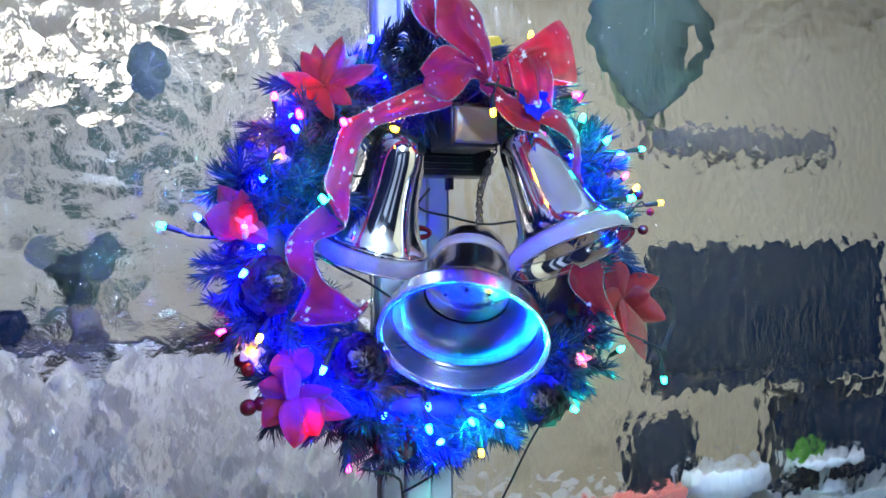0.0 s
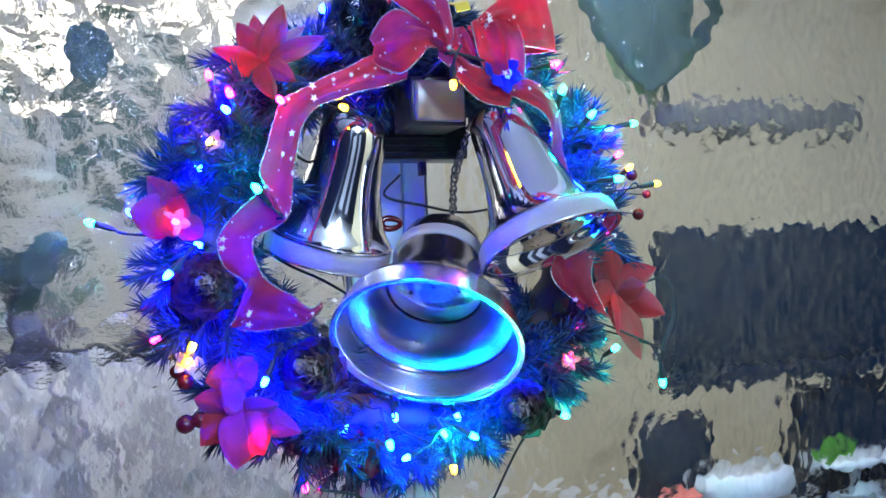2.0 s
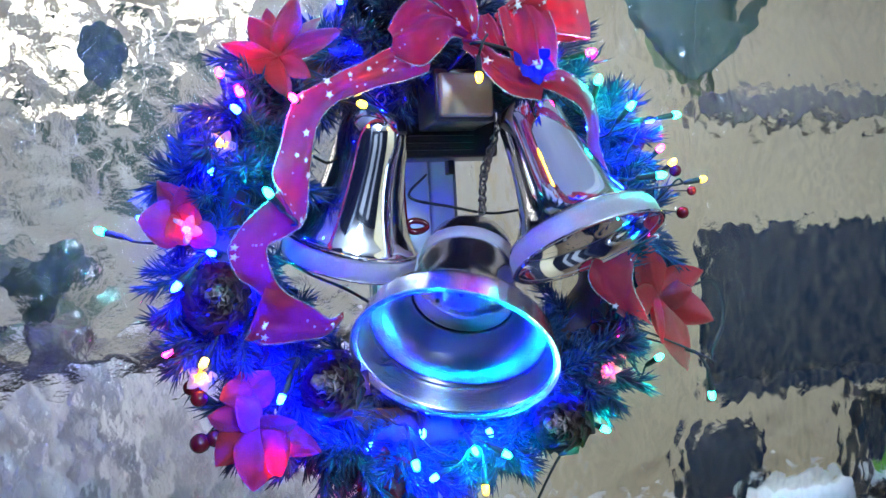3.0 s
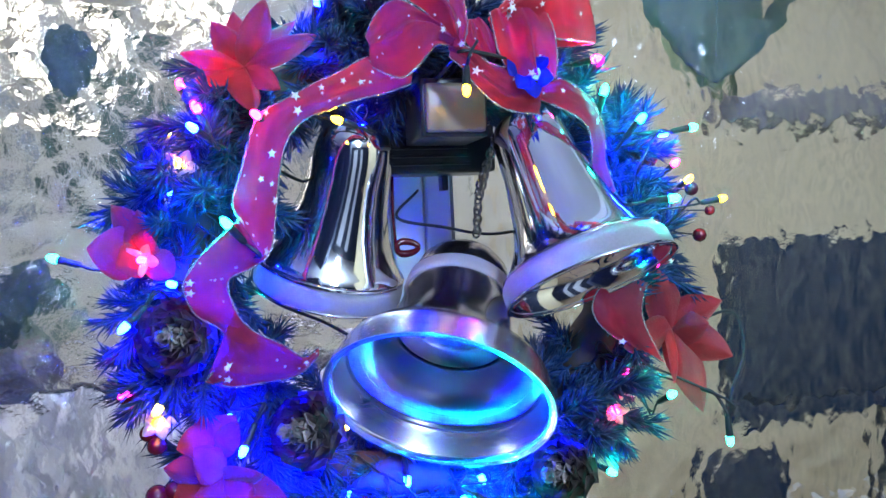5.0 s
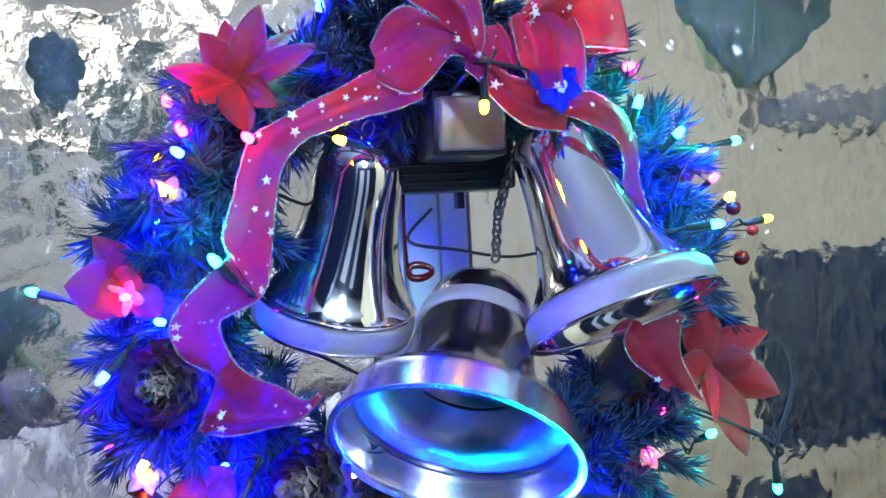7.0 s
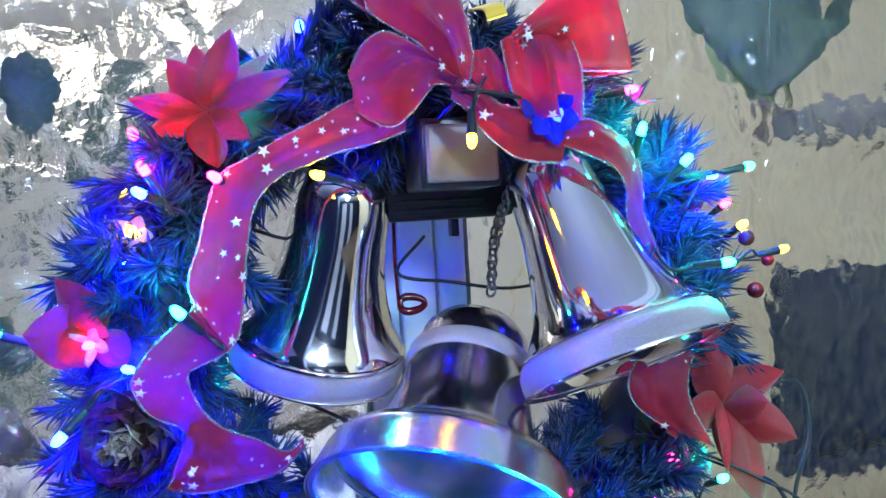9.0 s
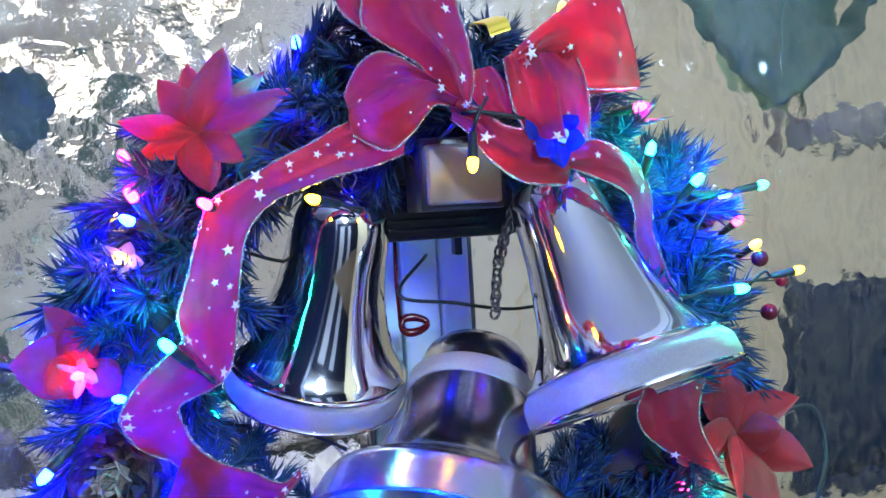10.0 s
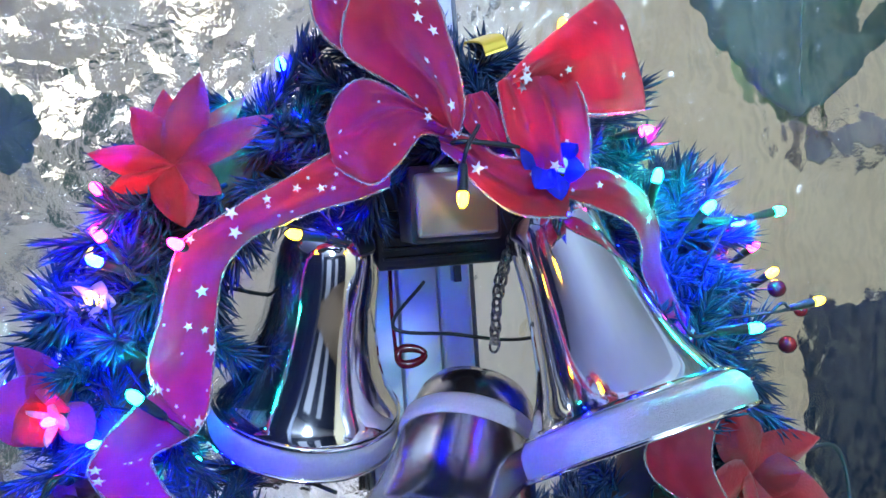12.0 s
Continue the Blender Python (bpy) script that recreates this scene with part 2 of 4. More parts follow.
def hammered_pane(x0, x1, z0, z1, cell, depth, mat, stretch, seed, ridge, step, y0=0.770, y1=0.779):
    """A pane whose near face is covered with shallow pebbles."""
    rng = np.random.default_rng(seed)
    nx, nz = int((x1 - x0) / step), int((z1 - z0) / step)
    X, Z = np.meshgrid(np.linspace(x0, x1, nx), np.linspace(z0, z1, nz))
    gx, gz = int((x1 - x0) / cell) + 3, int((z1 - z0) / (cell * stretch)) + 3
    jx, jz, lift = rng.uniform(0, 1, (gz, gx)), rng.uniform(0, 1, (gz, gx)), rng.uniform(-0.25, 0.25, (gz, gx))
    U, V = (X - x0) / cell + 1, (Z - z0) / (cell * stretch) + 1
    iu, iv = np.floor(U).astype(int), np.floor(V).astype(int)
    near, second = np.full(X.shape, 9.0), np.full(X.shape, 9.0)
    for du in (-1, 0, 1):
        for dv in (-1, 0, 1):
            cu, cv = np.clip(iu + du, 0, gx - 1), np.clip(iv + dv, 0, gz - 1)
            d = (U - cu - jx[cv, cu]) ** 2 + (V - cv - jz[cv, cu]) ** 2 + lift[cv, cu]
            second = np.minimum(second, np.maximum(near, d))
            near = np.minimum(near, d)
    wave = np.sin(X * 61 + 2.0 * np.sin(Z * 37)) * np.cos(Z * 53 + 1.7 * np.sin(X * 29))
    h = depth * (near + 0.35 * wave) - ridge * np.exp(-((second - near) / 0.28) ** 2)
    Y = y0 - 0.001 + h
    verts = np.stack([X, Y, Z], -1).reshape(-1, 3)
    k = np.arange(nx * nz).reshape(nz, nx)
    quads = np.stack([k[:-1, :-1], k[:-1, 1:], k[1:, 1:], k[1:, :-1]], -1).reshape(-1, 4)
    n = len(verts)
    rim = np.r_[k[0, :], k[1:, -1], k[-1, -2::-1], k[-2:0:-1, 0]]
    back = verts[rim].copy()
    back[:, 1] = y1
    m = len(rim)
    mesh = bpy.data.meshes.new("pane")
    sides = [(int(rim[i]), n + i, n + (i + 1) % m, int(rim[(i + 1) % m])) for i in range(m)]
    mesh.from_pydata(np.r_[verts, back].tolist(), [], quads.tolist() + sides + [tuple(range(n, n + m))])
    mesh.update()
    mesh.polygons.foreach_set("use_smooth", [True] * len(quads) + [False] * (m + 1))
    ob = link("pane", mesh, mat, window)
    ob.visible_shadow = False
    return ob


tagged(hammered_pane(-0.478, 0.2265, 0.922, 2.078, 0.0170, 0.0064, GLASS_L, 1.0, 3, 0.0012, 0.0014), "hammered glass with coarse pebbles")
tagged(hammered_pane(0.3135, 1.278, 0.922, 2.078, 0.0105, 0.0035, GLASS_R, 1.35, 5, 0.0005, 0.0016), "hammered glass with finer ripples")


# The wreath.
CENTRE, RING, THICK = Vector((0.245, 0.638, 1.505)), 0.150, 0.036
wreath = thing("christmas_wreath", CENTRE, "round artificial pine wreath with dark green needles, hung before the window", "wreath")


def on_ring(a, b, out=1.0):
    """A place on the ring: a round the wreath from the right, b round its thickness from outside to the front."""
    e = Vector((math.cos(a), 0, math.sin(a)))
    return CENTRE + e * RING + THICK * out * (math.cos(b) * e + math.sin(b) * Vector((0, -1, 0)))


ring_path = [CENTRE + RING * Vector((math.cos(a), 0, math.sin(a))) for a in [2 * math.pi * i / 60 for i in range(61)]]
part("ring", tube(ring_path, lambda t: 0.016 + 0.004 * math.sin(t * 90), 8), TWIG, wreath, "dark bound twig ring")


def sprig(seed, length, count, needle):
    """A twig with needles all round, along +z."""
    rng = random.Random(seed)
    bm = bmesh.new()
    bend = rng.uniform(-0.25, 0.25)
    spine = lambda t: Vector((bend * length * t * t, 0.1 * length * math.sin(3 * t + seed), length * t))
    tube([spine(t / 5) for t in range(6)], lambda t: 0.0013 * (1 - 0.5 * t), 4, bm)
    for i in range(count):
        t = rng.uniform(0.05, 1.0)
        a = rng.uniform(0, 6.283)
        lean = rng.uniform(0.45, 1.15) * (1.1 - 0.45 * t)
        d = Vector((math.sin(lean) * math.cos(a), math.sin(lean) * math.sin(a), math.cos(lean)))
        ln, w = needle * rng.uniform(0.7, 1.15), rng.uniform(0.0008, 0.0012)
        p = spine(t)
        s = d.cross(Vector((0.3, 0.5, 0.8))).normalized()
        u = d.cross(s)
        droop = Vector((0, 0, 1)) * rng.uniform(-0.1, 0.2) * ln
        base = [bm.verts.new(p + w * (math.cos(k * 2.094) * s + 0.6 * math.sin(k * 2.094) * u)) for k in range(3)]
        mid = [bm.verts.new(p + d * ln * 0.6 + w * (math.cos(k * 2.094) * s + 0.6 * math.sin(k * 2.094) * u)) for k in range(3)]
        tip = bm.verts.new(p + d * ln + droop)
        for k in range(3):
            bm.faces.new((base[k], base[(k + 1) % 3], mid[(k + 1) % 3], mid[k]))
            bm.faces.new((mid[k], mid[(k + 1) % 3], tip))
    return finish("pine_sprig", bm)


SPRIGS = [sprig(s, 0.040 + 0.004 * (s % 4), 130, 0.0175) for s in range(7)]
KEEP_FREE = [(Vector((0.2445, 0.5667, 1.4267)), 0.092), (Vector((0.225, 0.55, 1.40)), 0.08), (Vector((0.28, 0.55, 1.40)), 0.075), (Vector((0.255, 0.59, 1.46)), 0.07), (Vector((0.3357, 0.5402, 1.4954)), 0.06), (Vector((0.27, 0.60, 1.60)), 0.035), (Vector((0.1837, 0.6, 1.49)), 0.05), (Vector((0.20, 0.6, 1.57)), 0.035)] + [(Vector(c), 0.031) for c in ((0.0870, 0.5700, 1.4750), (0.1580, 0.5850, 1.4100), (0.3220, 0.5800, 1.3640), (0.1340, 0.5850, 1.6330), (0.0680, 0.6000, 1.5250), (0.1090, 0.5800, 1.3870), (0.4160, 0.5800, 1.4500), (0.3850, 0.5850, 1.4650), (0.3750, 0.5850, 1.4480), (0.1320, 0.5700, 1.5420), (0.1150, 0.5800, 1.5020), (0.1390, 0.5900, 1.4540), (0.1850, 0.5600, 1.6140), (0.2300, 0.5500, 1.6550), (0.3080, 0.5500, 1.6570))]
rng = random.Random(11)
made = 0
while made < 265:
    i = made
    a = 2 * math.pi * (i + rng.random()) / 265 * 5
    b = rng.choice([rng.uniform(-0.5, 3.6), rng.uniform(0.2, 2.6)])
    p = on_ring(a, b, 0.45)
    e = Vector((math.cos(a), 0, math.sin(a)))
    along = Vector((-math.sin(a), 0, math.cos(a))) * rng.choice([-1, 1, 1])
    d = (math.cos(b) * e + math.sin(b) * Vector((0, -1, 0))) * rng.uniform(0.5, 1.0) + along * rng.uniform(0.2, 1.3) + Vector([rng.gauss(0, 0.25) for _ in range(3)])
    tip = p + d.normalized() * 0.055
    if any(((tip - c).length < r0 or (p + d.normalized() * 0.025 - c).length < r0 - 0.01) and tip.y < c.y + 0.045 for c, r0 in KEEP_FREE):
        continue
    made += 1
    ob = link("pine_sprig", SPRIGS[i % 7], NEEDLE, wreath)
    ob.matrix_basis = axis_pose(p, p + d) @ Matrix.Rotation(rng.uniform(0, 6.28), 4, "Z") @ Matrix.Scale(rng.uniform(0.8, 1.15), 4)


# Sprigs lying along the lower part of the ring, behind the bells.
for i in range(60):
    a = 3.75 + 1.95 * (i + rng.random()) / 60
    e = Vector((math.cos(a), 0, math.sin(a)))
    along = Vector((-math.sin(a), 0, math.cos(a))) * rng.choice([-1, 1])
    p = CENTRE + e * (RING + rng.uniform(-0.035, 0.02)) + Vector((0, rng.uniform(-0.004, 0.02), 0))
    d = along + e * rng.uniform(-0.55, 0.4) + Vector((0, rng.uniform(-0.12, 0.25), 0))
    ob = link("pine_sprig", SPRIGS[i % 7], NEEDLE, wreath)
    ob.matrix_basis = axis_pose(p, p + d) @ Matrix.Rotation(rng.uniform(0, 6.28), 4, "Z") @ Matrix.Scale(rng.uniform(0.75, 1.0), 4)

# Tufts that stand out at the side and fill the back of the ring.
for i in range(156):
    a = 2 * math.pi * (i + rng.random()) / 130 if i < 110 else (rng.uniform(-0.1, 0.55) if i < 130 else rng.uniform(-0.85, -0.3))
    e = Vector((math.cos(a), 0, math.sin(a)))
    along = Vector((-math.sin(a), 0, math.cos(a))) * rng.choice([-1, 1])
    p = CENTRE + e * (RING + (rng.uniform(-0.02, 0.02) if i < 110 else 0.02)) + Vector((0, rng.uniform(-0.012, 0.012), 0))
    d = along * rng.uniform(0.5, 1.2) + e * (rng.uniform(-0.3, 0.5) if i < 110 else 0.9) + Vector((0, rng.uniform(-0.35, 0.1), 0))
    ob = link("pine_sprig", SPRIGS[i % 7], NEEDLE, wreath)
    ob.matrix_basis = axis_pose(p, p + d) @ Matrix.Rotation(rng.uniform(0, 6.28), 4, "Z") @ Matrix.Scale(rng.uniform(0.7, 0.95), 4)


# The three bells.
def bell(name, mouth, apex, r, shape, mat, label, inner, lined=False):
    mouth, apex = Vector(mouth), Vector(apex)
    h = (apex - mouth).length
    ob = thing(name, apex, label, "bell", "bells on the wreath")
    m = axis_pose(mouth, apex)
    body = [(r * a, h * z) for a, z in shape["body"]]
    inside = [(max(q - 0.0016, 0), z - (0.0016 if q < 0.3 * r else 0)) for q, z in reversed(body)]
    part("bell_body", lathe(body + inside + [body[0]], 96, m), mat, ob)
    for lo, hi, grow, bmat, text in shape["bands"]:
        band = [(r * (np.interp(z, shape["zs"], shape["rs"]) + grow * (1 if lo < z < hi else 0.2)), h * z) for z in np.linspace(lo, hi, 7)]
        part("rim_band" if lo < 0.1 else "shoulder_band", lathe(band + [(q - (0.0042 if hi - lo > 0.15 else 0.002), z) for q, z in reversed(band)] + [band[0]], 96, m), bmat, ob, text)
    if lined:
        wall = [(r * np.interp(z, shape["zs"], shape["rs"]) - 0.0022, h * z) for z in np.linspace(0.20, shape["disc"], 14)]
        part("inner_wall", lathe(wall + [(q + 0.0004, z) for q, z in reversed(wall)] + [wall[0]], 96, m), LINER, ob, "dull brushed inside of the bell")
    zt = h * shape["disc"]
    rd = r * np.interp(shape["disc"], shape["zs"], shape["rs"]) - 0.002
    disc = part("inner_disc", lathe([(0, zt), (rd * 0.3, zt - 0.0006), (rd * 0.92, zt - 0.001), (rd, zt), (rd, zt + 0.002), (0, zt + 0.002)], 64, m), inner, ob, "silver sound plate with three holes")
    for k in range(3):
        hole = lathe([(0, zt - 0.0016), (0.0018, zt - 0.0016), (0.0018, zt - 0.0005), (0, zt - 0.0005)], 12, m @ Matrix.Translation((rd * 0.5 * (k - 1), rd * 0.15 * (k % 2), 0)))
        part("screw_hole", hole, BLACK, disc, "small dark hole")
    loop = [m @ Vector((0.005 * math.cos(a), 0, h + 0.004 + 0.005 * math.sin(a))) for a in [k * math.pi / 8 for k in range(17)]]
    part("hanging_loop", tube(loop, 0.0009, 6), STEEL, ob)
    return ob


def shape_of(points, bands, disc):
    return {"body": points, "zs": [z for _, z in points], "rs": [q for q, _ in points], "bands": bands, "disc": disc}


SLIM_BANDS = [(0.016, 0.135, 0.020, FROST, "frosted silver band at the mouth"), (0.137, 0.158, 0.030, CHROME, "thin shiny ridge above the band"), (0.0, 0.014, 0.030, CHROME, "thin shiny lip")]
BROAD = shape_of([(1.0, 0.0), (1.0, 0.10), (0.985, 0.145), (0.965, 0.17), (0.91, 0.20), (0.80, 0.27), (0.69, 0.38), (0.60, 0.52), (0.555, 0.66), (0.535, 0.78), (0.49, 0.86), (0.43, 0.925), (0.33, 0.97), (0.18, 0.993), (0.0, 1.0)], SLIM_BANDS, 0.45)
SLIM = shape_of([(1.0, 0.0), (0.985, 0.10), (0.93, 0.14), (0.875, 0.165), (0.82, 0.20), (0.72, 0.27), (0.625, 0.38), (0.555, 0.52), (0.498, 0.66), (0.47, 0.78), (0.455, 0.86), (0.42, 0.925), (0.34, 0.97), (0.18, 0.993), (0.0, 1.0)], SLIM_BANDS, 0.45)
STEPPED = shape_of([(1.0, 0.0), (0.975, 0.03), (0.945, 0.10), (0.905, 0.195), (0.86, 0.210), (0.79, 0.225), (0.74, 0.245), (0.70, 0.27), (0.66, 0.305), (0.582, 0.40), (0.54, 0.50), (0.512, 0.62), (0.495, 0.74), (0.475, 0.82), (0.44, 0.90), (0.385, 0.95), (0.24, 0.985), (0.0, 1.0)],
                   [(0.004, 0.19, 0.012, BRUSHED, "brushed band at the mouth"), (0.68, 0.78, 0.03, FROST, "raised brushed band round the shoulder")], 0.45)
bell("bell", (0.1850, 0.6482, 1.4912), (0.2096, 0.6136, 1.6053), 0.0510, BROAD, CHROME, "shiny silver plastic bell with a frosted rim", BRUSHED)
bell("bell", (0.3386, 0.5463, 1.4916), (0.3155, 0.5972, 1.6046), 0.0545, SLIM, CHROME, "shiny silver plastic bell tilted to one side, frosted rim", BRUSHED)
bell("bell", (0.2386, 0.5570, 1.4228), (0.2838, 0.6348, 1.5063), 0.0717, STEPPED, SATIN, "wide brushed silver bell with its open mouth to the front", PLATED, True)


# Ribbon bow with silver edging and stars.
def star(parent, p, nor, s, tan, r0, spin):
    """A small five-pointed foil star, seen from both sides of the cloth."""
    for sign in (1, -1):
        sb = bmesh.new()
        ring = [sb.verts.new(p + sign * 0.0009 * nor + (r0 if q % 2 == 0 else r0 * 0.42) * (math.cos(spin + q * 0.6283) * s + math.sin(spin + q * 0.6283) * tan)) for q in range(10)]
        top = sb.verts.new(p + sign * 0.0012 * nor)
        low = sb.verts.new(p + sign * 0.0004 * nor)
        for q in range(10):
            sb.faces.new((ring[q], ring[(q + 1) % 10], top))
            sb.faces.new((ring[(q + 1) % 10], ring[q], low))
        part("star", sb, STAR, parent, smooth=False)


bow = thing("ribbon_bow", (0.2720, 0.5700, 1.6400), "wine-red satin ribbon bow with silver stars, tied to the wreath", "bow")


def cloth(name, near_edge, far_edge, bulge=0.004, folds=0.0, waves=4.0, fan=0.0, stars=0, seed=1, edged=(True, True), steps=9, across=25):
    """Ribbon spread between two edges, bulging to the front, with folds that run along it and may fan out from its start."""
    one, two = spline(near_edge, steps), spline(far_edge, steps)
    n = len(one)
    rng = random.Random(seed)
    rows = []
    for i in range(n):
        t = i / (n - 1)
        row = []
        for k in range(across):
            u = k / (across - 1)
            p = one[i].lerp(two[i], u)
            swell = bulge * math.sin(math.pi * u) ** 0.8
            crease = folds * (1 - fan * t) * (math.sin(waves * 6.283 * u + 1.3 * seed + 1.5 * t) + 0.5 * math.sin(waves * 11.0 * u - 3.0 * t + seed)) * math.sin(math.pi * u) ** 0.5
            slack = 0.0016 * noise.noise(p * 70 + Vector((seed, 0, 0)))
            row.append(p + Vector((0, -1, 0.15)) * (swell + crease + slack))
        rows.append(row)
    bm = bmesh.new()
    vs = [[bm.verts.new(p) for p in row] for row in rows]
    for a, b in zip(vs, vs[1:]):
        for k in range(across - 1):
            bm.faces.new((a[k], a[k + 1], b[k + 1], b[k]))
    bmesh.ops.solidify(bm, geom=bm.faces[:], thickness=0.0005)
    ob = part(name, bm, RIBBON, bow)
    for use, k in zip(edged, (0, across - 1)):
        if use:
            part("edging", tube([row[k] for row in rows], lambda t: 0.00065 + 0.00025 * math.sin(t * 400), 5), GLITTER, ob, "thin silver glitter edge")
    for j in range(stars):
        i, k = rng.randrange(1, n - 1), rng.randrange(2, across - 2)
        p, tan, s = rows[i][k], (rows[i + 1][k] - rows[i - 1][k]).normalized(), (rows[i][k + 1] - rows[i][k - 1]).normalized()
        nor = s.cross(tan).normalized()
        star(ob, p, nor, s, nor.cross(s), rng.choice([0.0009, 0.0011, 0.0013, 0.0022, 0.0032]), rng.uniform(0, 6))
    return ob


cloth("loop", [(0.2040, 0.5720, 1.7050), (0.2050, 0.5700, 1.6940), (0.2100, 0.5650, 1.6830), (0.2220, 0.5600, 1.6730)], [(0.2290, 0.5850, 1.7220), (0.2280, 0.5800, 1.7100), (0.2270, 0.5750, 1.6960), (0.2270, 0.5650, 1.6760)], -0.006, 0.001, 2, 0, 2, 2, (True, False))
cloth("loop", [(0.2230, 0.5620, 1.7050), (0.2160, 0.5480, 1.6850), (0.2160, 0.5450, 1.6730), (0.2260, 0.5450, 1.6650), (0.2400, 0.5450, 1.6560), (0.2470, 0.5460, 1.6460), (0.2590, 0.5500, 1.6350)],
      [(0.2460, 0.5750, 1.7210), (0.2590, 0.5620, 1.7000), (0.2630, 0.5550, 1.6790), (0.2650, 0.5500, 1.6640), (0.2660, 0.5480, 1.6510), (0.2640, 0.5480, 1.6410), (0.2620, 0.5500, 1.6340)], 0.008, 0.0022, 1.3, -0.4, 10, 3)
cloth("loop", [(0.2560, 0.5480, 1.6400), (0.2460, 0.5450, 1.6490), (0.2340, 0.5410, 1.6570), (0.2220, 0.5410, 1.6610), (0.2120, 0.5460, 1.6560), (0.2060, 0.5600, 1.6450)],
      [(0.2560, 0.5480, 1.6370), (0.2470, 0.5460, 1.6380), (0.2410, 0.5430, 1.6330), (0.2330, 0.5410, 1.6240), (0.2230, 0.5460, 1.6180), (0.2080, 0.5600, 1.6280)], 0.007, 0.0034, 2.0, 0.55, 9, 5)
cloth("loop", [(0.2860, 0.5600, 1.6600), (0.2980, 0.5580, 1.6720), (0.3150, 0.5580, 1.6850), (0.3340, 0.5660, 1.6980), (0.3500, 0.5800, 1.7060)],
      [(0.3010, 0.5560, 1.6540), (0.3090, 0.5520, 1.6520), (0.3220, 0.5520, 1.6450), (0.3410, 0.5600, 1.6450), (0.3630, 0.5750, 1.6480)], 0.007, 0.0026, 1.4, 0.5, 12, 8, (False, True))
cloth("loop_back", [(0.2900, 0.5800, 1.6640), (0.3100, 0.5860, 1.6800), (0.3340, 0.5900, 1.6960), (0.3500, 0.5800, 1.7060)], [(0.2980, 0.5780, 1.6520), (0.3200, 0.5820, 1.6480), (0.3440, 0.5860, 1.6470), (0.3630, 0.5750, 1.6480)], -0.004, 0.001, 2, 0, 0, 9, (False, True))
cloth("drape", [(0.2830, 0.5560, 1.6600), (0.2830, 0.5500, 1.6460), (0.2850, 0.5490, 1.6340), (0.2940, 0.5530, 1.6200)], [(0.3130, 0.5560, 1.6730), (0.3200, 0.5480, 1.6520), (0.3220, 0.5475, 1.6340), (0.3230, 0.5520, 1.6190)], 0.004, 0.0030, 1.9, 0.1, 7, 6)
cloth("drape", [(0.2680, 0.5600, 1.6550), (0.2660, 0.5560, 1.6480), (0.2670, 0.5540, 1.6410), (0.2740, 0.5560, 1.6350)], [(0.2790, 0.5600, 1.6570), (0.2840, 0.5560, 1.6480), (0.2850, 0.5540, 1.6400), (0.2860, 0.5560, 1.6320)], 0.003, 0.0012, 2, 0, 2, 4, (False, False))
cloth("tail", [(0.2530, 0.5500, 1.6390), (0.2670, 0.5480, 1.6360), (0.2790, 0.5490, 1.6280), (0.2940, 0.5530, 1.6250), (0.3150, 0.5580, 1.6200)], [(0.2550, 0.5520, 1.6320), (0.2620, 0.5490, 1.6250), (0.2700, 0.5490, 1.6140), (0.2880, 0.5520, 1.6010), (0.3130, 0.5580, 1.5980)], 0.003, 0.0013, 2, 0.4, 7, 13)
cloth("tail", [(0.3120, 0.5560, 1.6140), (0.3270, 0.5560, 1.6200), (0.3430, 0.5600, 1.6140), (0.3580, 0.5680, 1.6050), (0.3690, 0.5800, 1.5900), (0.3770, 0.5940, 1.5690), (0.3950, 0.6060, 1.5390), (0.4230, 0.6160, 1.5220), (0.4270, 0.6200, 1.5080)],
      [(0.3130, 0.5560, 1.6070), (0.3270, 0.5540, 1.6010), (0.3430, 0.5580, 1.5940), (0.3520, 0.5660, 1.5830), (0.3590, 0.5800, 1.5680), (0.3770, 0.5940, 1.5420), (0.3980, 0.6060, 1.5200), (0.4130, 0.6160, 1.5070), (0.4130, 0.6200, 1.4930)], 0.003, 0.0010, 1.4, 0.5, 13, 17)
cloth("tail", [(0.4240, 0.6120, 1.5000), (0.3960, 0.6020, 1.4930), (0.3700, 0.5920, 1.4860), (0.3580, 0.5860, 1.4750), (0.3600, 0.5840, 1.4610), (0.3740, 0.5840, 1.4480)], [(0.4390, 0.6120, 1.4990), (0.4190, 0.6020, 1.4910), (0.4030, 0.5920, 1.4810), (0.3950, 0.5860, 1.4650), (0.3990, 0.5840, 1.4490), (0.4100, 0.5840, 1.4290)], 0.003, 0.0008, 1.5, 0.2, 7, 19)
cloth("tail", [(0.2340, 0.5560, 1.6390), (0.2090, 0.5600, 1.6340), (0.1910, 0.5610, 1.6250), (0.1720, 0.5600, 1.6160), (0.1560, 0.5570, 1.6070), (0.1430, 0.5560, 1.5990), (0.1360, 0.5580, 1.5830), (0.1320, 0.5590, 1.5690), (0.1260, 0.5560, 1.5510), (0.1290, 0.5500, 1.5400)],
      [(0.2320, 0.5560, 1.6170), (0.2200, 0.5600, 1.6130), (0.2000, 0.5650, 1.6090), (0.1850, 0.5670, 1.6040), (0.1700, 0.5670, 1.5980), (0.1580, 0.5670, 1.5850), (0.1530, 0.5700, 1.5650), (0.1500, 0.5720, 1.5450), (0.1470, 0.5680, 1.5260), (0.1420, 0.5620, 1.5170)], 0.0028, 0.0011, 1.2, 0.3, 34, 11)
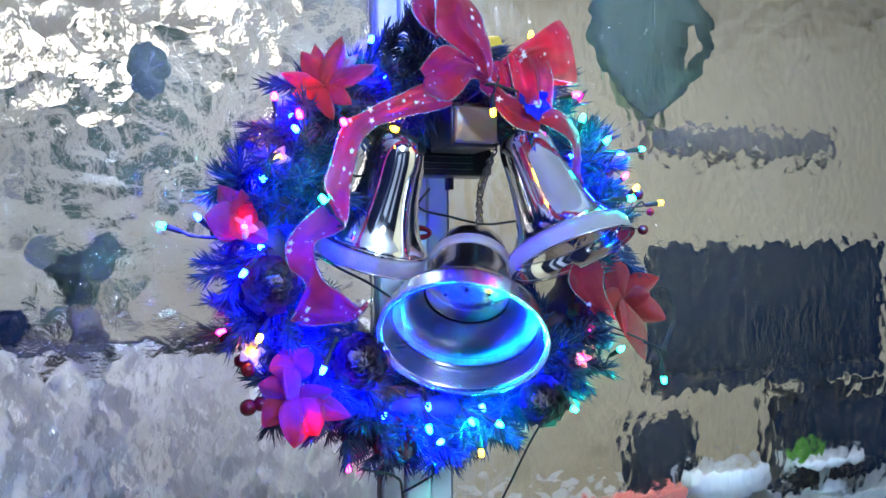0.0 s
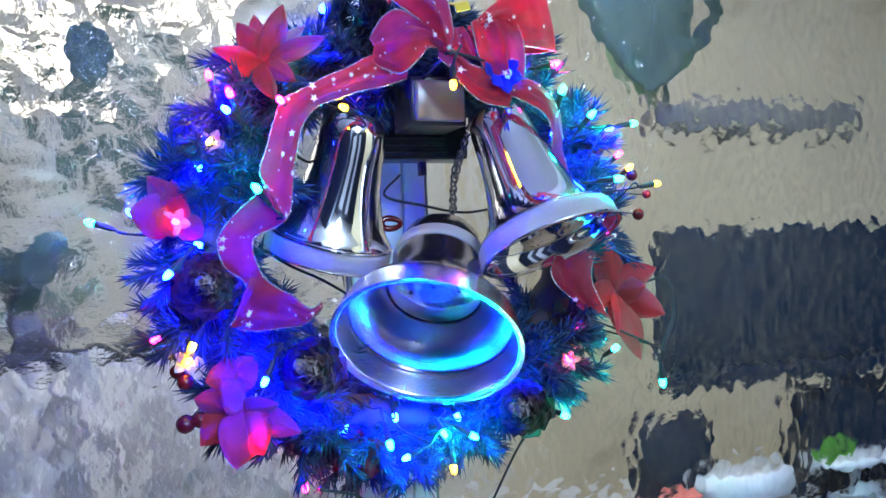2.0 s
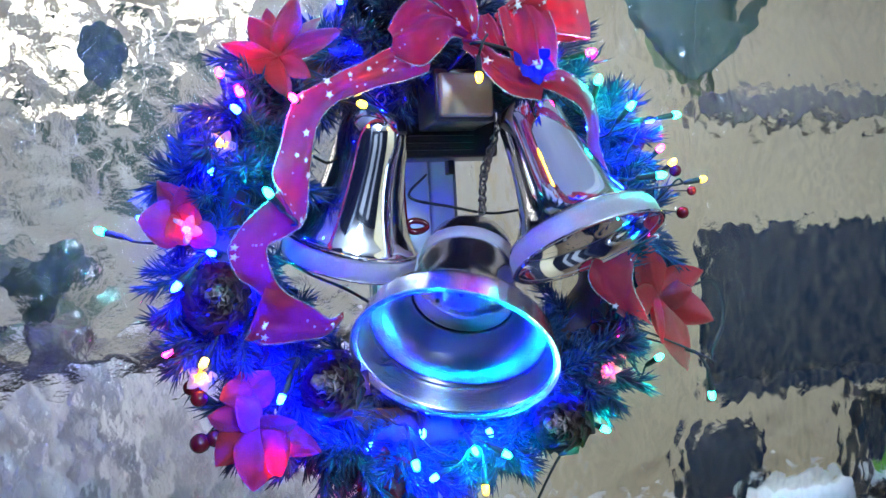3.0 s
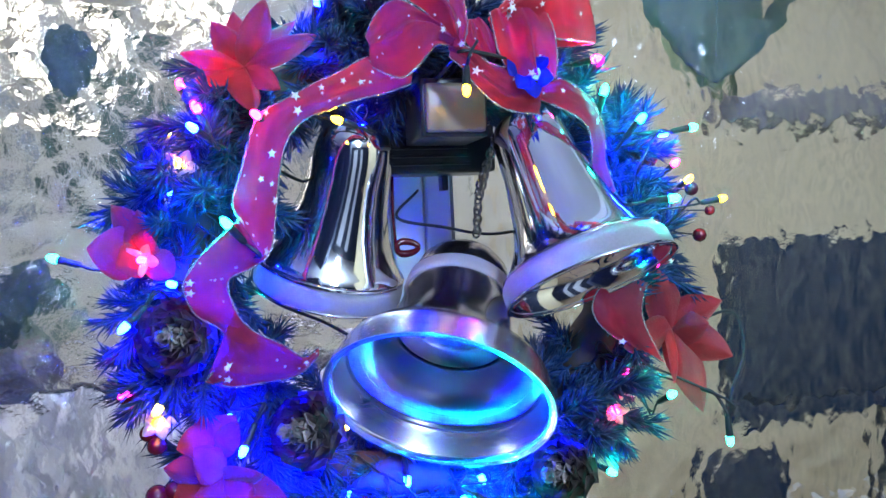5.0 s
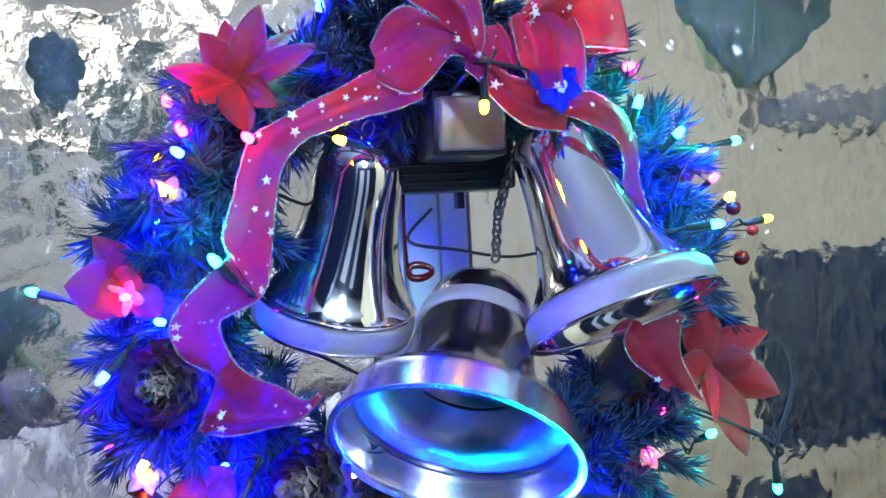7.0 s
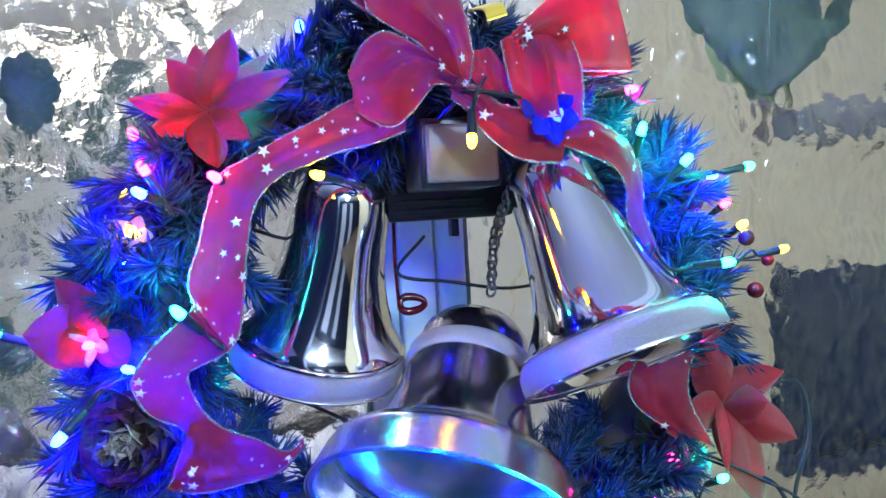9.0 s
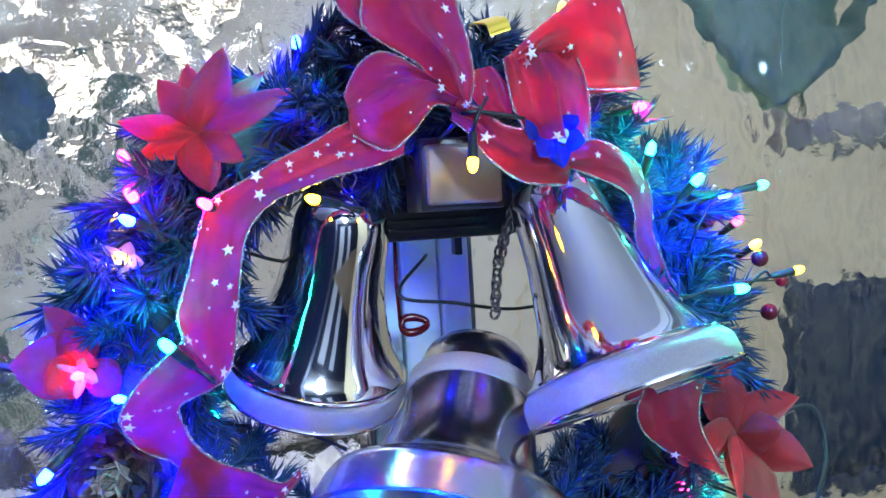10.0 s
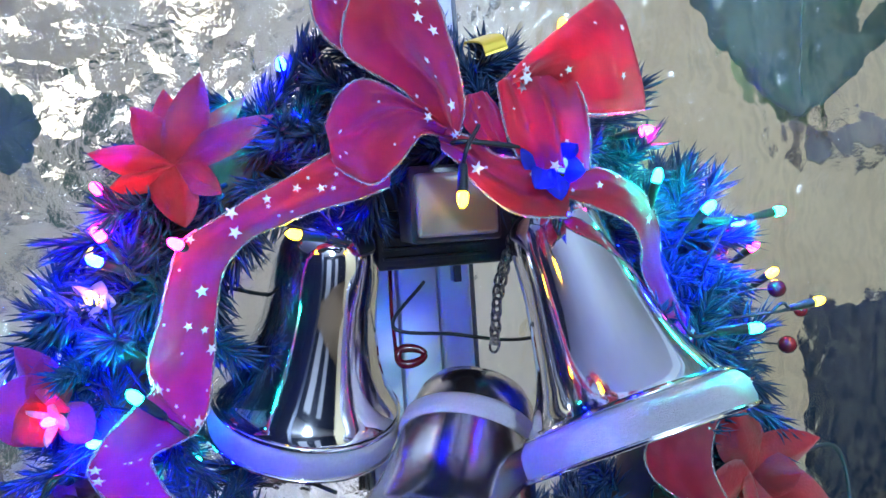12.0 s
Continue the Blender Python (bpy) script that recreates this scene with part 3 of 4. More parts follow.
cloth("tail", [(0.1290, 0.5500, 1.5400), (0.1090, 0.5550, 1.5230), (0.0990, 0.5600, 1.5100), (0.0970, 0.5650, 1.5010), (0.1020, 0.5750, 1.4870), (0.1140, 0.5830, 1.4770), (0.1180, 0.5870, 1.4660), (0.1100, 0.5880, 1.4530), (0.1040, 0.5900, 1.4450)],
      [(0.1420, 0.5620, 1.5170), (0.1330, 0.5670, 1.5120), (0.1220, 0.5700, 1.5070), (0.1210, 0.5750, 1.4980), (0.1260, 0.5820, 1.4830), (0.1320, 0.5880, 1.4740), (0.1340, 0.5920, 1.4630), (0.1240, 0.5940, 1.4470), (0.1150, 0.5960, 1.4390)], 0.002, 0.0006, 1.2, 0.2, 12, 12)
cloth("tail", [(0.1230, 0.5830, 1.4870), (0.1330, 0.5880, 1.4740), (0.1500, 0.5960, 1.4630), (0.1640, 0.6060, 1.4520), (0.1740, 0.6120, 1.4560)], [(0.1050, 0.5900, 1.4460), (0.1190, 0.5920, 1.4400), (0.1410, 0.5970, 1.4400), (0.1600, 0.6060, 1.4410), (0.1740, 0.6120, 1.4510)], 0.003, 0.0011, 1.6, 0.3, 6, 14)


# Poinsettias, a rose, cones and berries.
def petal_bm(base, tip, width, face, cup=0.18, curl=0.12):
    base, tip = Vector(base), Vector(tip)
    d = tip - base
    ln = d.length
    d.normalize()
    s = d.cross(Vector(face)).normalized()
    nor = s.cross(d)
    bm = bmesh.new()
    rows = []
    for i in range(9):
        t = i / 8
        w = width * 0.5 * (math.sin(math.pi * min(1, t * 0.92 + 0.08)) ** 0.75 * (1 - 0.30 * t) * 1.25 + 0.03)
        rows.append([bm.verts.new(base + d * ln * t + s * u * w + nor * (-cup * w * abs(u) ** 1.3 + curl * ln * math.sin(t * 2.6) + 0.03 * w * math.sin(9 * t + 3 * u))) for u in (-1, -0.6, -0.2, 0, 0.2, 0.6, 1)])
    for a, b in zip(rows, rows[1:]):
        for k in range(6):
            bm.faces.new((a[k], a[k + 1], b[k + 1], b[k]))
    bmesh.ops.solidify(bm, geom=bm.faces[:], thickness=0.0006)
    return bm


def flower(name, centre, tips, widths, mat, label, category="flower"):
    ob = thing(name, centre, label, category, "flowers on the wreath")
    rng = random.Random(round(centre[0] * 9000))
    for tip, w in zip(tips, widths):
        part("petal", petal_bm(centre, tip, w, (rng.uniform(-0.6, 0.6), -1, rng.uniform(-0.5, 0.6)), rng.uniform(0.25, 0.75), rng.uniform(0.02, 0.22)), mat, ob)
    return ob


RED_FLOWER = "dusty red velvet poinsettia flower on the pine needles"
flower("poinsettia", (0.1370, 0.5960, 1.6350), [(0.1190, 0.6020, 1.6630), (0.1320, 0.6120, 1.6720), (0.1500, 0.6000, 1.6770), (0.1700, 0.6140, 1.6680), (0.1820, 0.6060, 1.6570), (0.1400, 0.5880, 1.6050), (0.1580, 0.5920, 1.6200), (0.1000, 0.5940, 1.6410), (0.1080, 0.5900, 1.6240)],
       [0.018, 0.016, 0.018, 0.012, 0.014, 0.021, 0.014, 0.015, 0.013], PETAL, RED_FLOWER)
flower("poinsettia", (0.0720, 0.6060, 1.5230), [(0.0410, 0.6020, 1.5280), (0.0540, 0.6180, 1.5540), (0.0690, 0.6060, 1.5500), (0.0890, 0.6000, 1.5090), (0.0570, 0.5920, 1.5150), (0.0760, 0.5900, 1.5380)],
       [0.030, 0.022, 0.018, 0.018, 0.020, 0.016], PETAL, "pinkish red velvet poinsettia lit from within by a bulb")
flower("poinsettia", (0.1110, 0.5940, 1.3840), [(0.0780, 0.5880, 1.3980), (0.0810, 0.5920, 1.3630), (0.1030, 0.5850, 1.3450), (0.1240, 0.5780, 1.3540), (0.1500, 0.5800, 1.3660), (0.1350, 0.5760, 1.3900), (0.0950, 0.5760, 1.4110)],
       [0.024, 0.028, 0.030, 0.027, 0.020, 0.018, 0.020], PETAL, RED_FLOWER)
flower("poinsettia", (0.1070, 0.5900, 1.4120), [(0.0860, 0.5840, 1.4080), (0.1000, 0.6020, 1.4220), (0.1200, 0.5980, 1.4210), (0.1190, 0.5820, 1.4030)], [0.018, 0.02, 0.024, 0.022], PETAL, "small half-open red velvet poinsettia")
flower("rose", (0.2000, 0.6100, 1.3360), [(0.2170, 0.6060, 1.3430), (0.1980, 0.6120, 1.3550), (0.1760, 0.6060, 1.3280), (0.2070, 0.6020, 1.3190), (0.1890, 0.6000, 1.3310), (0.2120, 0.6000, 1.3330)], [0.026, 0.022, 0.022, 0.026, 0.02, 0.02], PETAL_DARK, "dark red cloth rose low on the wreath")
flower("poinsettia", (0.4240, 0.5960, 1.4500), [(0.4120, 0.5980, 1.4950), (0.4600, 0.5880, 1.4690), (0.4640, 0.5860, 1.4290), (0.4360, 0.5840, 1.3910), (0.4130, 0.5820, 1.4140), (0.4440, 0.5800, 1.4540), (0.3780, 0.5860, 1.4430), (0.4280, 0.5980, 1.4830)],
       [0.024, 0.028, 0.025, 0.025, 0.022, 0.022, 0.026, 0.020], PETAL, "bright red velvet poinsettia beside the ribbon tail")


def scale_mesh():
    bm = bmesh.new()
    rows = []
    for i in range(5):
        t = i / 4
        w = 0.0026 + 0.0030 * math.sin(t * 2.2)
        rows.append([bm.verts.new(Vector((u * w, 0.013 * t, 0.0045 * t * t - 0.0012 * abs(u) + (0.0016 if i == 4 else 0)))) for u in (-1, 0, 1)])
    for a, b in zip(rows, rows[1:]):
        for k in range(2):
            bm.faces.new((a[k], a[k + 1], b[k + 1], b[k]))
    bmesh.ops.solidify(bm, geom=bm.faces[:], thickness=0.0014)
    return finish("cone_scale", bm)


SCALE = scale_mesh()


def cone(base, tip, size):
    ob = thing("pine_cone", base, "open brown pine cone among the needles", "pine cone", "cones on the wreath")
    m = axis_pose(base, tip)
    part("core", lathe([(0, 0), (0.006 * size, 0.004 * size), (0.0065 * size, 0.014 * size), (0.004 * size, 0.026 * size), (0, 0.030 * size)], 12, m), CONE, ob)
    for i in range(64):
        t = i / 64
        q = m @ Matrix.Rotation(i * 2.39996, 4, "Z") @ Matrix.Translation((0, 0.002 * size * (1 - t), (0.001 + 0.031 * t) * size)) @ Matrix.Rotation(radians(-4 + 108 * t ** 1.4), 4, "X") @ Matrix.Scale(size * (1.15 - 0.72 * t), 4)
        link("cone_scale", SCALE, CONE, ob).matrix_basis = q


cone((0.0900, 0.5960, 1.4720), (0.0870, 0.5500, 1.4780), 1.4)
cone((0.1670, 0.6040, 1.4040), (0.1490, 0.5600, 1.4170), 1.45)
cone((0.3420, 0.6040, 1.3560), (0.3050, 0.5580, 1.3710), 1.4)
cone((0.1080, 0.6350, 1.5600), (0.0950, 0.6000, 1.5660), 0.9)
cone((0.4270, 0.6350, 1.5780), (0.4080, 0.5950, 1.5820), 0.8)


def berry(at, r):
    ob = thing("berry", at, "glossy dark red berry on a wire stem", "berry", "berries on the wreath")
    part("fruit", lathe([(0, -r), (r * 0.5, -r * 0.87), (r * 0.87, -r * 0.5), (r, 0), (r * 0.87, r * 0.5), (r * 0.5, r * 0.87), (r * 0.12, r * 0.98), (0, r * 0.9)], 20, axis_pose(at, Vector(at) + Vector((0.1, -0.6, 0.4)))), BERRY, ob)
    inward = (CENTRE + (Vector(at) - CENTRE).normalized() * RING - Vector(at))
    part("stem", tube([Vector(at) + inward * k / 4 + Vector((0, 0, 0.004 * math.sin(k))) for k in range(5)], 0.0006, 5), WIRE, ob)


for at, r in (((0.4590, 0.6100, 1.5160), 0.0052), ((0.4470, 0.6000, 1.5500), 0.005), ((0.0720, 0.6000, 1.3770), 0.0068), ((0.0820, 0.6000, 1.3790), 0.006), ((0.0680, 0.6100, 1.4130), 0.0055), ((0.0570, 0.6150, 1.4310), 0.005), ((0.0650, 0.6200, 1.5330), 0.005), ((0.4720, 0.6150, 1.5340), 0.004), ((0.0730, 0.6050, 1.4060), 0.006)):
    berry(at, r)


# The string of coloured lights.
string = thing("light_string", CENTRE, "string of glowing blue, green, red and amber bulbs on dark wire", "fairy lights")
BLUE = [(0.065, 0.560, 1.484), (0.124, 0.563, 1.408), (0.227, 0.581, 1.337), (0.106, 0.566, 1.594), (0.039, 0.647, 1.530), (0.188, 0.634, 1.688), (0.419, 0.590, 1.589)]
DIM_BLUE = [(0.310, 0.551, 1.622), (0.322, 0.556, 1.628)]
GREEN = [(0.122, 0.545, 1.539), (0.393, 0.538, 1.542), (0.442, 0.588, 1.593), (0.448, 0.567, 1.374), (0.282, 0.579, 1.347), (0.011, 0.652, 1.523), (0.363, 0.566, 1.615), (0.395, 0.576, 1.598), (0.391, 0.633, 1.339), (0.210, 0.561, 1.354), (0.4310, 0.6100, 1.3990), (0.1270, 0.6400, 1.4820), (0.1610, 0.6200, 1.6610), (0.2650, 0.6000, 1.3460)]
PINK = [(0.141, 0.554, 1.599), (0.098, 0.610, 1.627), (0.109, 0.564, 1.605), (0.364, 0.577, 1.638), (0.454, 0.630, 1.572), (0.054, 0.619, 1.436), (0.391, 0.599, 1.420), (0.156, 0.615, 1.314), (0.0710, 0.6000, 1.5200), (0.3780, 0.6000, 1.3950), (0.1160, 0.5850, 1.3600), (0.3160, 0.5800, 1.6620)]
AMBER = [(0.260, 0.537, 1.609), (0.468, 0.594, 1.542), (0.078, 0.574, 1.434), (0.088, 0.624, 1.600), (0.097, 0.596, 1.575), (0.265, 0.581, 1.323), (0.189, 0.576, 1.599), (0.075, 0.602, 1.421), (0.387, 0.605, 1.411), (0.4520, 0.6100, 1.5580), (0.3360, 0.6100, 1.6990), (0.1900, 0.6200, 1.4020)]
# Extra blue bulbs, added deep among the needles for their blue glow.
EXTRA_BLUE = [(4.05, 1.5), (4.35, 1.2), (4.6, 1.75), (4.95, 1.4), (5.3, 1.8), (3.75, 1.3), (3.4, 1.6), (3.15, 1.2), (2.8, 0.9), (2.45, 0.7), (1.9, 1.4), (1.72, 2.1), (0.55, 1.3), (0.2, 1.6)]
BLUE += [tuple(on_ring(a, b, 0.72)) for a, b in EXTRA_BLUE]
rng = random.Random(5)
BULB = {}
for colour in LIGHTS:
    mesh = finish("lens", lathe([(0, 0), (0.0023, 0.0002), (0.0025, 0.003), (0.0021, 0.0055), (0.001, 0.007), (0, 0.0073)], 7))
    mesh.materials.append(LIGHTS[colour])
    BULB[colour] = mesh
HOLDER = finish("holder", lathe([(0, -0.014), (0.0014, -0.0138), (0.0020, -0.012), (0.0025, -0.001), (0.0026, 0.0005), (0, 0.0006)], 10))
ends = []
for colour, places in (("blue", BLUE), ("soft blue", DIM_BLUE), ("green", GREEN), ("pink", PINK), ("amber", AMBER)):
    for at in places:
        p = Vector(at)
        out = (p - CENTRE)
        out = Vector((out.x, 0, out.z)).normalized()
        d = out * rng.uniform(0.3, 0.9) + Vector((rng.gauss(0, 0.35), -0.5, rng.gauss(0, 0.35)))
        if at == (0.260, 0.537, 1.609):
            d = Vector((-0.15, -0.35, -0.9))
        elif p.x > 0.44 and p.z < 1.4:
            d = Vector((0.05, -0.05, -1))
        elif p.x < 0.03:
            d = Vector((-1, 0.05, 0.35))
        elif at in ((0.442, 0.588, 1.593), (0.468, 0.594, 1.542)):
            d = Vector((1, -0.05, 0.15))
        elif p.x > 0.43:
            d = Vector((0.25, -0.8, 0.5))
        d.normalize()
        m = axis_pose(p - d * 0.0035, p + d)
        bulb = link("bulb", HOLDER, WIRE, string, "dark green bulb holder")
        bulb.matrix_basis = m
        lens = new("lens", BULB[colour])
        lens.parent = bulb
        tagged(lens, "glowing %s bulb" % ("red" if colour == "pink" else colour))
        if at == (0.260, 0.537, 1.609):
            part("wire", tube(spline([p - d * 0.016, p + Vector((0.004, 0.002, 0.022)), p + Vector((0.012, 0.012, 0.032))], 6), 0.0010, 6), WIRE, string)
            continue
        ends.append((math.atan2(p.z - CENTRE.z, p.x - CENTRE.x), p - d * 0.017, d))
ends.sort(key=lambda e: e[0])
for (a0, p, d), (a1, q, e) in zip(ends, ends[1:] + ends[:1]):
    mid = (p + q) / 2
    flat = Vector((mid.x - CENTRE.x, 0, mid.z - CENTRE.z)).normalized()
    sunk = CENTRE + flat * RING + Vector((rng.gauss(0, 0.008), rng.uniform(-0.035, -0.012), rng.gauss(0, 0.008)))
    part("wire", tube(spline([p, p - d * 0.012, mid.lerp(sunk, 0.75), q - e * 0.012, q], 6), 0.0009, 5), WIRE, string)
for pts in ([(0.4450, 0.6000, 1.4530), (0.4780, 0.6000, 1.4580), (0.4790, 0.5900, 1.4300), (0.4530, 0.5700, 1.4070), (0.4470, 0.5670, 1.3870)], [(0.4370, 0.5900, 1.4080), (0.4420, 0.5750, 1.4060), (0.4480, 0.5670, 1.3910)],
            [(0.2660, 0.7000, 1.5610), (0.2400, 0.6600, 1.5400), (0.2770, 0.6680, 1.5310), (0.3140, 0.6680, 1.5240), (0.3510, 0.6600, 1.5270), (0.3940, 0.6500, 1.5220)],
            [(0.3590, 0.6400, 1.3290), (0.3400, 0.6300, 1.3140), (0.3210, 0.6350, 1.2770), (0.3080, 0.6400, 1.2480), (0.2980, 0.6600, 1.1900), (0.2950, 0.7000, 1.0300)],
            [(0.1350, 0.6300, 1.4970), (0.1520, 0.6200, 1.4850), (0.1780, 0.6250, 1.4720), (0.2000, 0.6300, 1.4580)],
            [(0.1530, 0.6200, 1.5740), (0.1710, 0.6400, 1.5670), (0.1900, 0.6600, 1.5650)],
            [(0.2980, 0.5520, 1.6300), (0.2630, 0.5450, 1.6340), (0.2600, 0.5600, 1.6320), (0.2560, 0.6000, 1.6250)],
            [(0.1640, 0.6000, 1.3170), (0.1950, 0.6050, 1.3050), (0.2060, 0.6200, 1.2820), (0.2190, 0.6500, 1.2080)], [(0.2040, 0.6150, 1.2870), (0.2260, 0.6050, 1.3010), (0.2400, 0.6000, 1.3150)]):
    part("wire", tube(spline(pts, 8), 0.0012, 6), WIRE, string)
# A blue foil flower round a bulb of the string.
foil = flower("foil_flower", (0.3060, 0.5560, 1.6220), [(0.2890, 0.5470, 1.6290), (0.2930, 0.5440, 1.6110), (0.3060, 0.5460, 1.6050), (0.3190, 0.5460, 1.6180), (0.3150, 0.5440, 1.6310), (0.2990, 0.5470, 1.6330)], [0.013, 0.012, 0.012, 0.013, 0.012, 0.012], BLUE_FOIL, "small shiny blue foil flower round a lit bulb")

# Clear flower caps round some of the bulbs.
for at, size in (((0.075, 0.602, 1.421), 0.011), ((0.097, 0.596, 1.575), 0.011), ((0.387, 0.605, 1.411), 0.011), ((0.3780, 0.6000, 1.3950), 0.010), ((0.0710, 0.6000, 1.5200), 0.011)):
    c = Vector(at) + Vector((0, 0.003, 0))
    flower("bulb_cap", tuple(c), [tuple(c + size * Vector((math.cos(k * 1.2566 + at[0] * 50), -0.75, math.sin(k * 1.2566 + at[0] * 50)))) for k in range(5)], [0.007] * 5, CLEAR, "small clear plastic flower cap round a lit bulb", "bulb cap")


# Control box, chain, hook and bead in the middle of the wreath.
unit = thing("control_box", (0.285, 0.69, 1.60), "black plastic battery box with a grey lid, fixed inside the wreath", "battery box")
part("case", box((0.232, 0.668, 1.572), (0.322, 0.705, 1.625), 0.004), BLACK, unit)
part("case_top", box((0.236, 0.640, 1.607), (0.318, 0.690, 1.655), 0.003), BLACK, unit)
part("lid", box((0.2480, 0.587, 1.5925), (0.2885, 0.640, 1.6240), 0.0025), PLATE, unit, "smooth grey lid that mirrors a bulb")
part("lid_frame", box((0.2455, 0.592, 1.5895), (0.2910, 0.642, 1.6280), 0.002), BLACK, unit)
part("peg", box((0.2840, 0.690, 1.5600), (0.2890, 0.703, 1.5735), 0.001), BLACK, unit)
part("switch", box((0.243, 0.662, 1.612), (0.2515, 0.669, 1.618), 0.001), BLUE_FOIL, unit, "small blue slide switch")
for z in (1.578, 1.584, 1.590):
    part("rib", box((0.238, 0.6655, z), (0.300, 0.6685, z + 0.002), 0.0004), BLACK, unit)

chain = thing("chain", (0.3240, 0.6600, 1.5980), "thin steel chain of round links holding the front bell", "chain")
link_bm = bmesh.new()
tube([Vector((0.0034 * math.cos(a), 0, 0.0046 * math.sin(a))) for a in [k * math.pi / 8 for k in range(17)]], 0.0010, 6, link_bm)
LINK = finish("link", link_bm)
links = spline([(0.3250, 0.6550, 1.6140), (0.3120, 0.6600, 1.5780), (0.3040, 0.6600, 1.5530), (0.2960, 0.6450, 1.5240)], 7)
for i in range(len(links) - 1):
    ob = link("link", LINK, STEEL, chain)
    ob.matrix_basis = axis_pose((links[i] + links[i + 1]) / 2, links[i + 1]) @ Matrix.Rotation(radians(25 + 90 * (i % 2)), 4, "Z")

bead = thing("red_bead", (0.25, 0.69, 1.515), "dark red open ring bead hanging on a red cord", "bead")
hoop = [Vector((0.2520 + 0.0085 * math.cos(a) + 0.0012 * math.cos(2 * a), 0.689 + 0.002 * math.sin(a), 1.5165 + 0.0048 * math.sin(a))) for a in [k * math.pi / 12 for k in range(25)]]
part("bead", tube(hoop, lambda t: 0.0022 + 0.0008 * math.sin(6.283 * t) ** 2, 8), BERRY, bead)
part("cord", tube([Vector((0.2440, 0.69, 1.517)), Vector((0.2430, 0.69, 1.545)), Vector((0.2435, 0.688, 1.575))], 0.0012, 6), BERRY, bead)

hook = thing("wreath_hook", (0.288, 0.75, 1.70), "yellow metal strip hook fixed to the white window mullion", "hook")
strip_pts = spline([(0.272, 0.7545, 1.715), (0.272, 0.752, 1.700), (0.278, 0.70, 1.6955), (0.288, 0.64, 1.696), (0.296, 0.612, 1.692), (0.298, 0.606, 1.684)], 6)
hb = bmesh.new()
hv = [[hb.verts.new(q + Vector((dx, 0, dz))) for dx, dz in ((-0.006, -0.001), (0.006, 0.0025), (0.006, 0.0035), (-0.006, 0.0))] for q in strip_pts]
for a, b in zip(hv, hv[1:]):
    for k in range(4):
        hb.faces.new((a[k], a[(k + 1) % 4], b[(k + 1) % 4], b[k]))
hb.faces.new(hv[0])
hb.faces.new(hv[-1])
part("strap", hb, GOLD, hook, smooth=False)


# Behind the glass.
def hanging_leaf():
    ob = thing("monstera_leaf", (0.612, 0.80, 1.90), "large dark green split leaf hanging close behind the glass", "leaf")
    outline = []
    top, ln = Vector((0.612, 0.789, 1.845)), 0.182
    for i in range(49):
        a = i / 48
        outline.append((a, 0.098 * (math.sin(math.pi * a ** 0.70) ** 0.75) * (1 + 0.05 * math.sin(31 * a))))
    bm = bmesh.new()
    rows = []
    for a, w in outline:
        row = []
        gap = 0.11 * math.sin(math.pi * (a - 0.30) / 0.30) if 0.30 < a < 0.60 else 0.0
        for u in (-1, -0.75, -0.5, -0.25, 0, 0.25, 0.66 - gap - 0.5 * (a - 0.45) ** 2, 0.663 + gap, 1):
            row.append(bm.verts.new(top + Vector((u * w - 0.012 * a, 0.0035 * abs(u) + 0.0015 * math.sin(9 * a + 4 * u) + (0.0012 if u == 0 else 0), -ln * a))))
        rows.append(row)
    for i in range(48):
        for k in range(8):
            slit = k == 6 and 14 <= i <= 29
            if not slit:
                bm.faces.new((rows[i][k], rows[i][k + 1], rows[i + 1][k + 1], rows[i + 1][k]))
    bmesh.ops.solidify(bm, geom=bm.faces[:], thickness=0.001)
    part("blade", bm, LEAF, ob)
    part("midrib", tube(spline([top + Vector((0, -0.001, 0.01)), top + Vector((-0.004, -0.001, -0.06)), top + Vector((-0.012, 0.0, -0.165))], 6), lambda t: 0.0022 - 0.0016 * t, 6), LEAF, ob)
    part("stalk", tube(spline([top, top + Vector((0.0, 0.02, 0.12)), top + Vector((0.05, 0.12, 0.30)), (0.75, 1.05, 2.5)], 8), 0.003, 6), LEAF, ob)


hanging_leaf()
second = thing("small_leaf", (0.60, 0.93, 1.86), "blurred green leaf hanging further behind the glass", "leaf")
part("blade", petal_bm((0.60, 0.93, 1.80), (0.635, 0.925, 1.655), 0.10, (0.2, -1, 0.1)), LEAF_GREEN, second)
part("stalk", tube(spline([(0.60, 0.93, 1.80), (0.61, 0.96, 2.0), (0.68, 1.05, 2.5)], 8), 0.003, 6), LEAF_GREEN, second)


def lobed_leaf(at, r, lobes, label, mat, flat=1.0):
    ob = thing("window_leaf", at, label, "leaf")
    bm = bmesh.new()
    ring = [bm.verts.new(Vector(at) + r * (0.86 + 0.17 * abs(math.cos(lobes * a / 2)) + 0.05 * math.sin(3 * a)) * Vector((math.cos(a) * 0.85, 0, math.sin(a) * flat))) for a in [2 * math.pi * k / 48 for k in range(48)]]
    mid = bm.verts.new(Vector(at) + Vector((0, 0.002, 0)))
    for k in range(48):
        bm.faces.new((ring[k], ring[(k + 1) % 48], mid))
    bmesh.ops.solidify(bm, geom=bm.faces[:], thickness=0.0012)
    part("blade", bm, mat, ob)


lobed_leaf((0.0030, 0.7800, 1.6800), 0.024, 8, "dark green lobed leaf stuck to the back of the glass", LEAF, 1.2)


def far_box(name, lo, hi, mat, label, category, bevel=0.006):
    ob = thing(name, ((lo[0] + hi[0]) / 2, (lo[1] + hi[1]) / 2, lo[2]), label, category)
    part("body", box(lo, hi, bevel), mat, ob)
    return ob


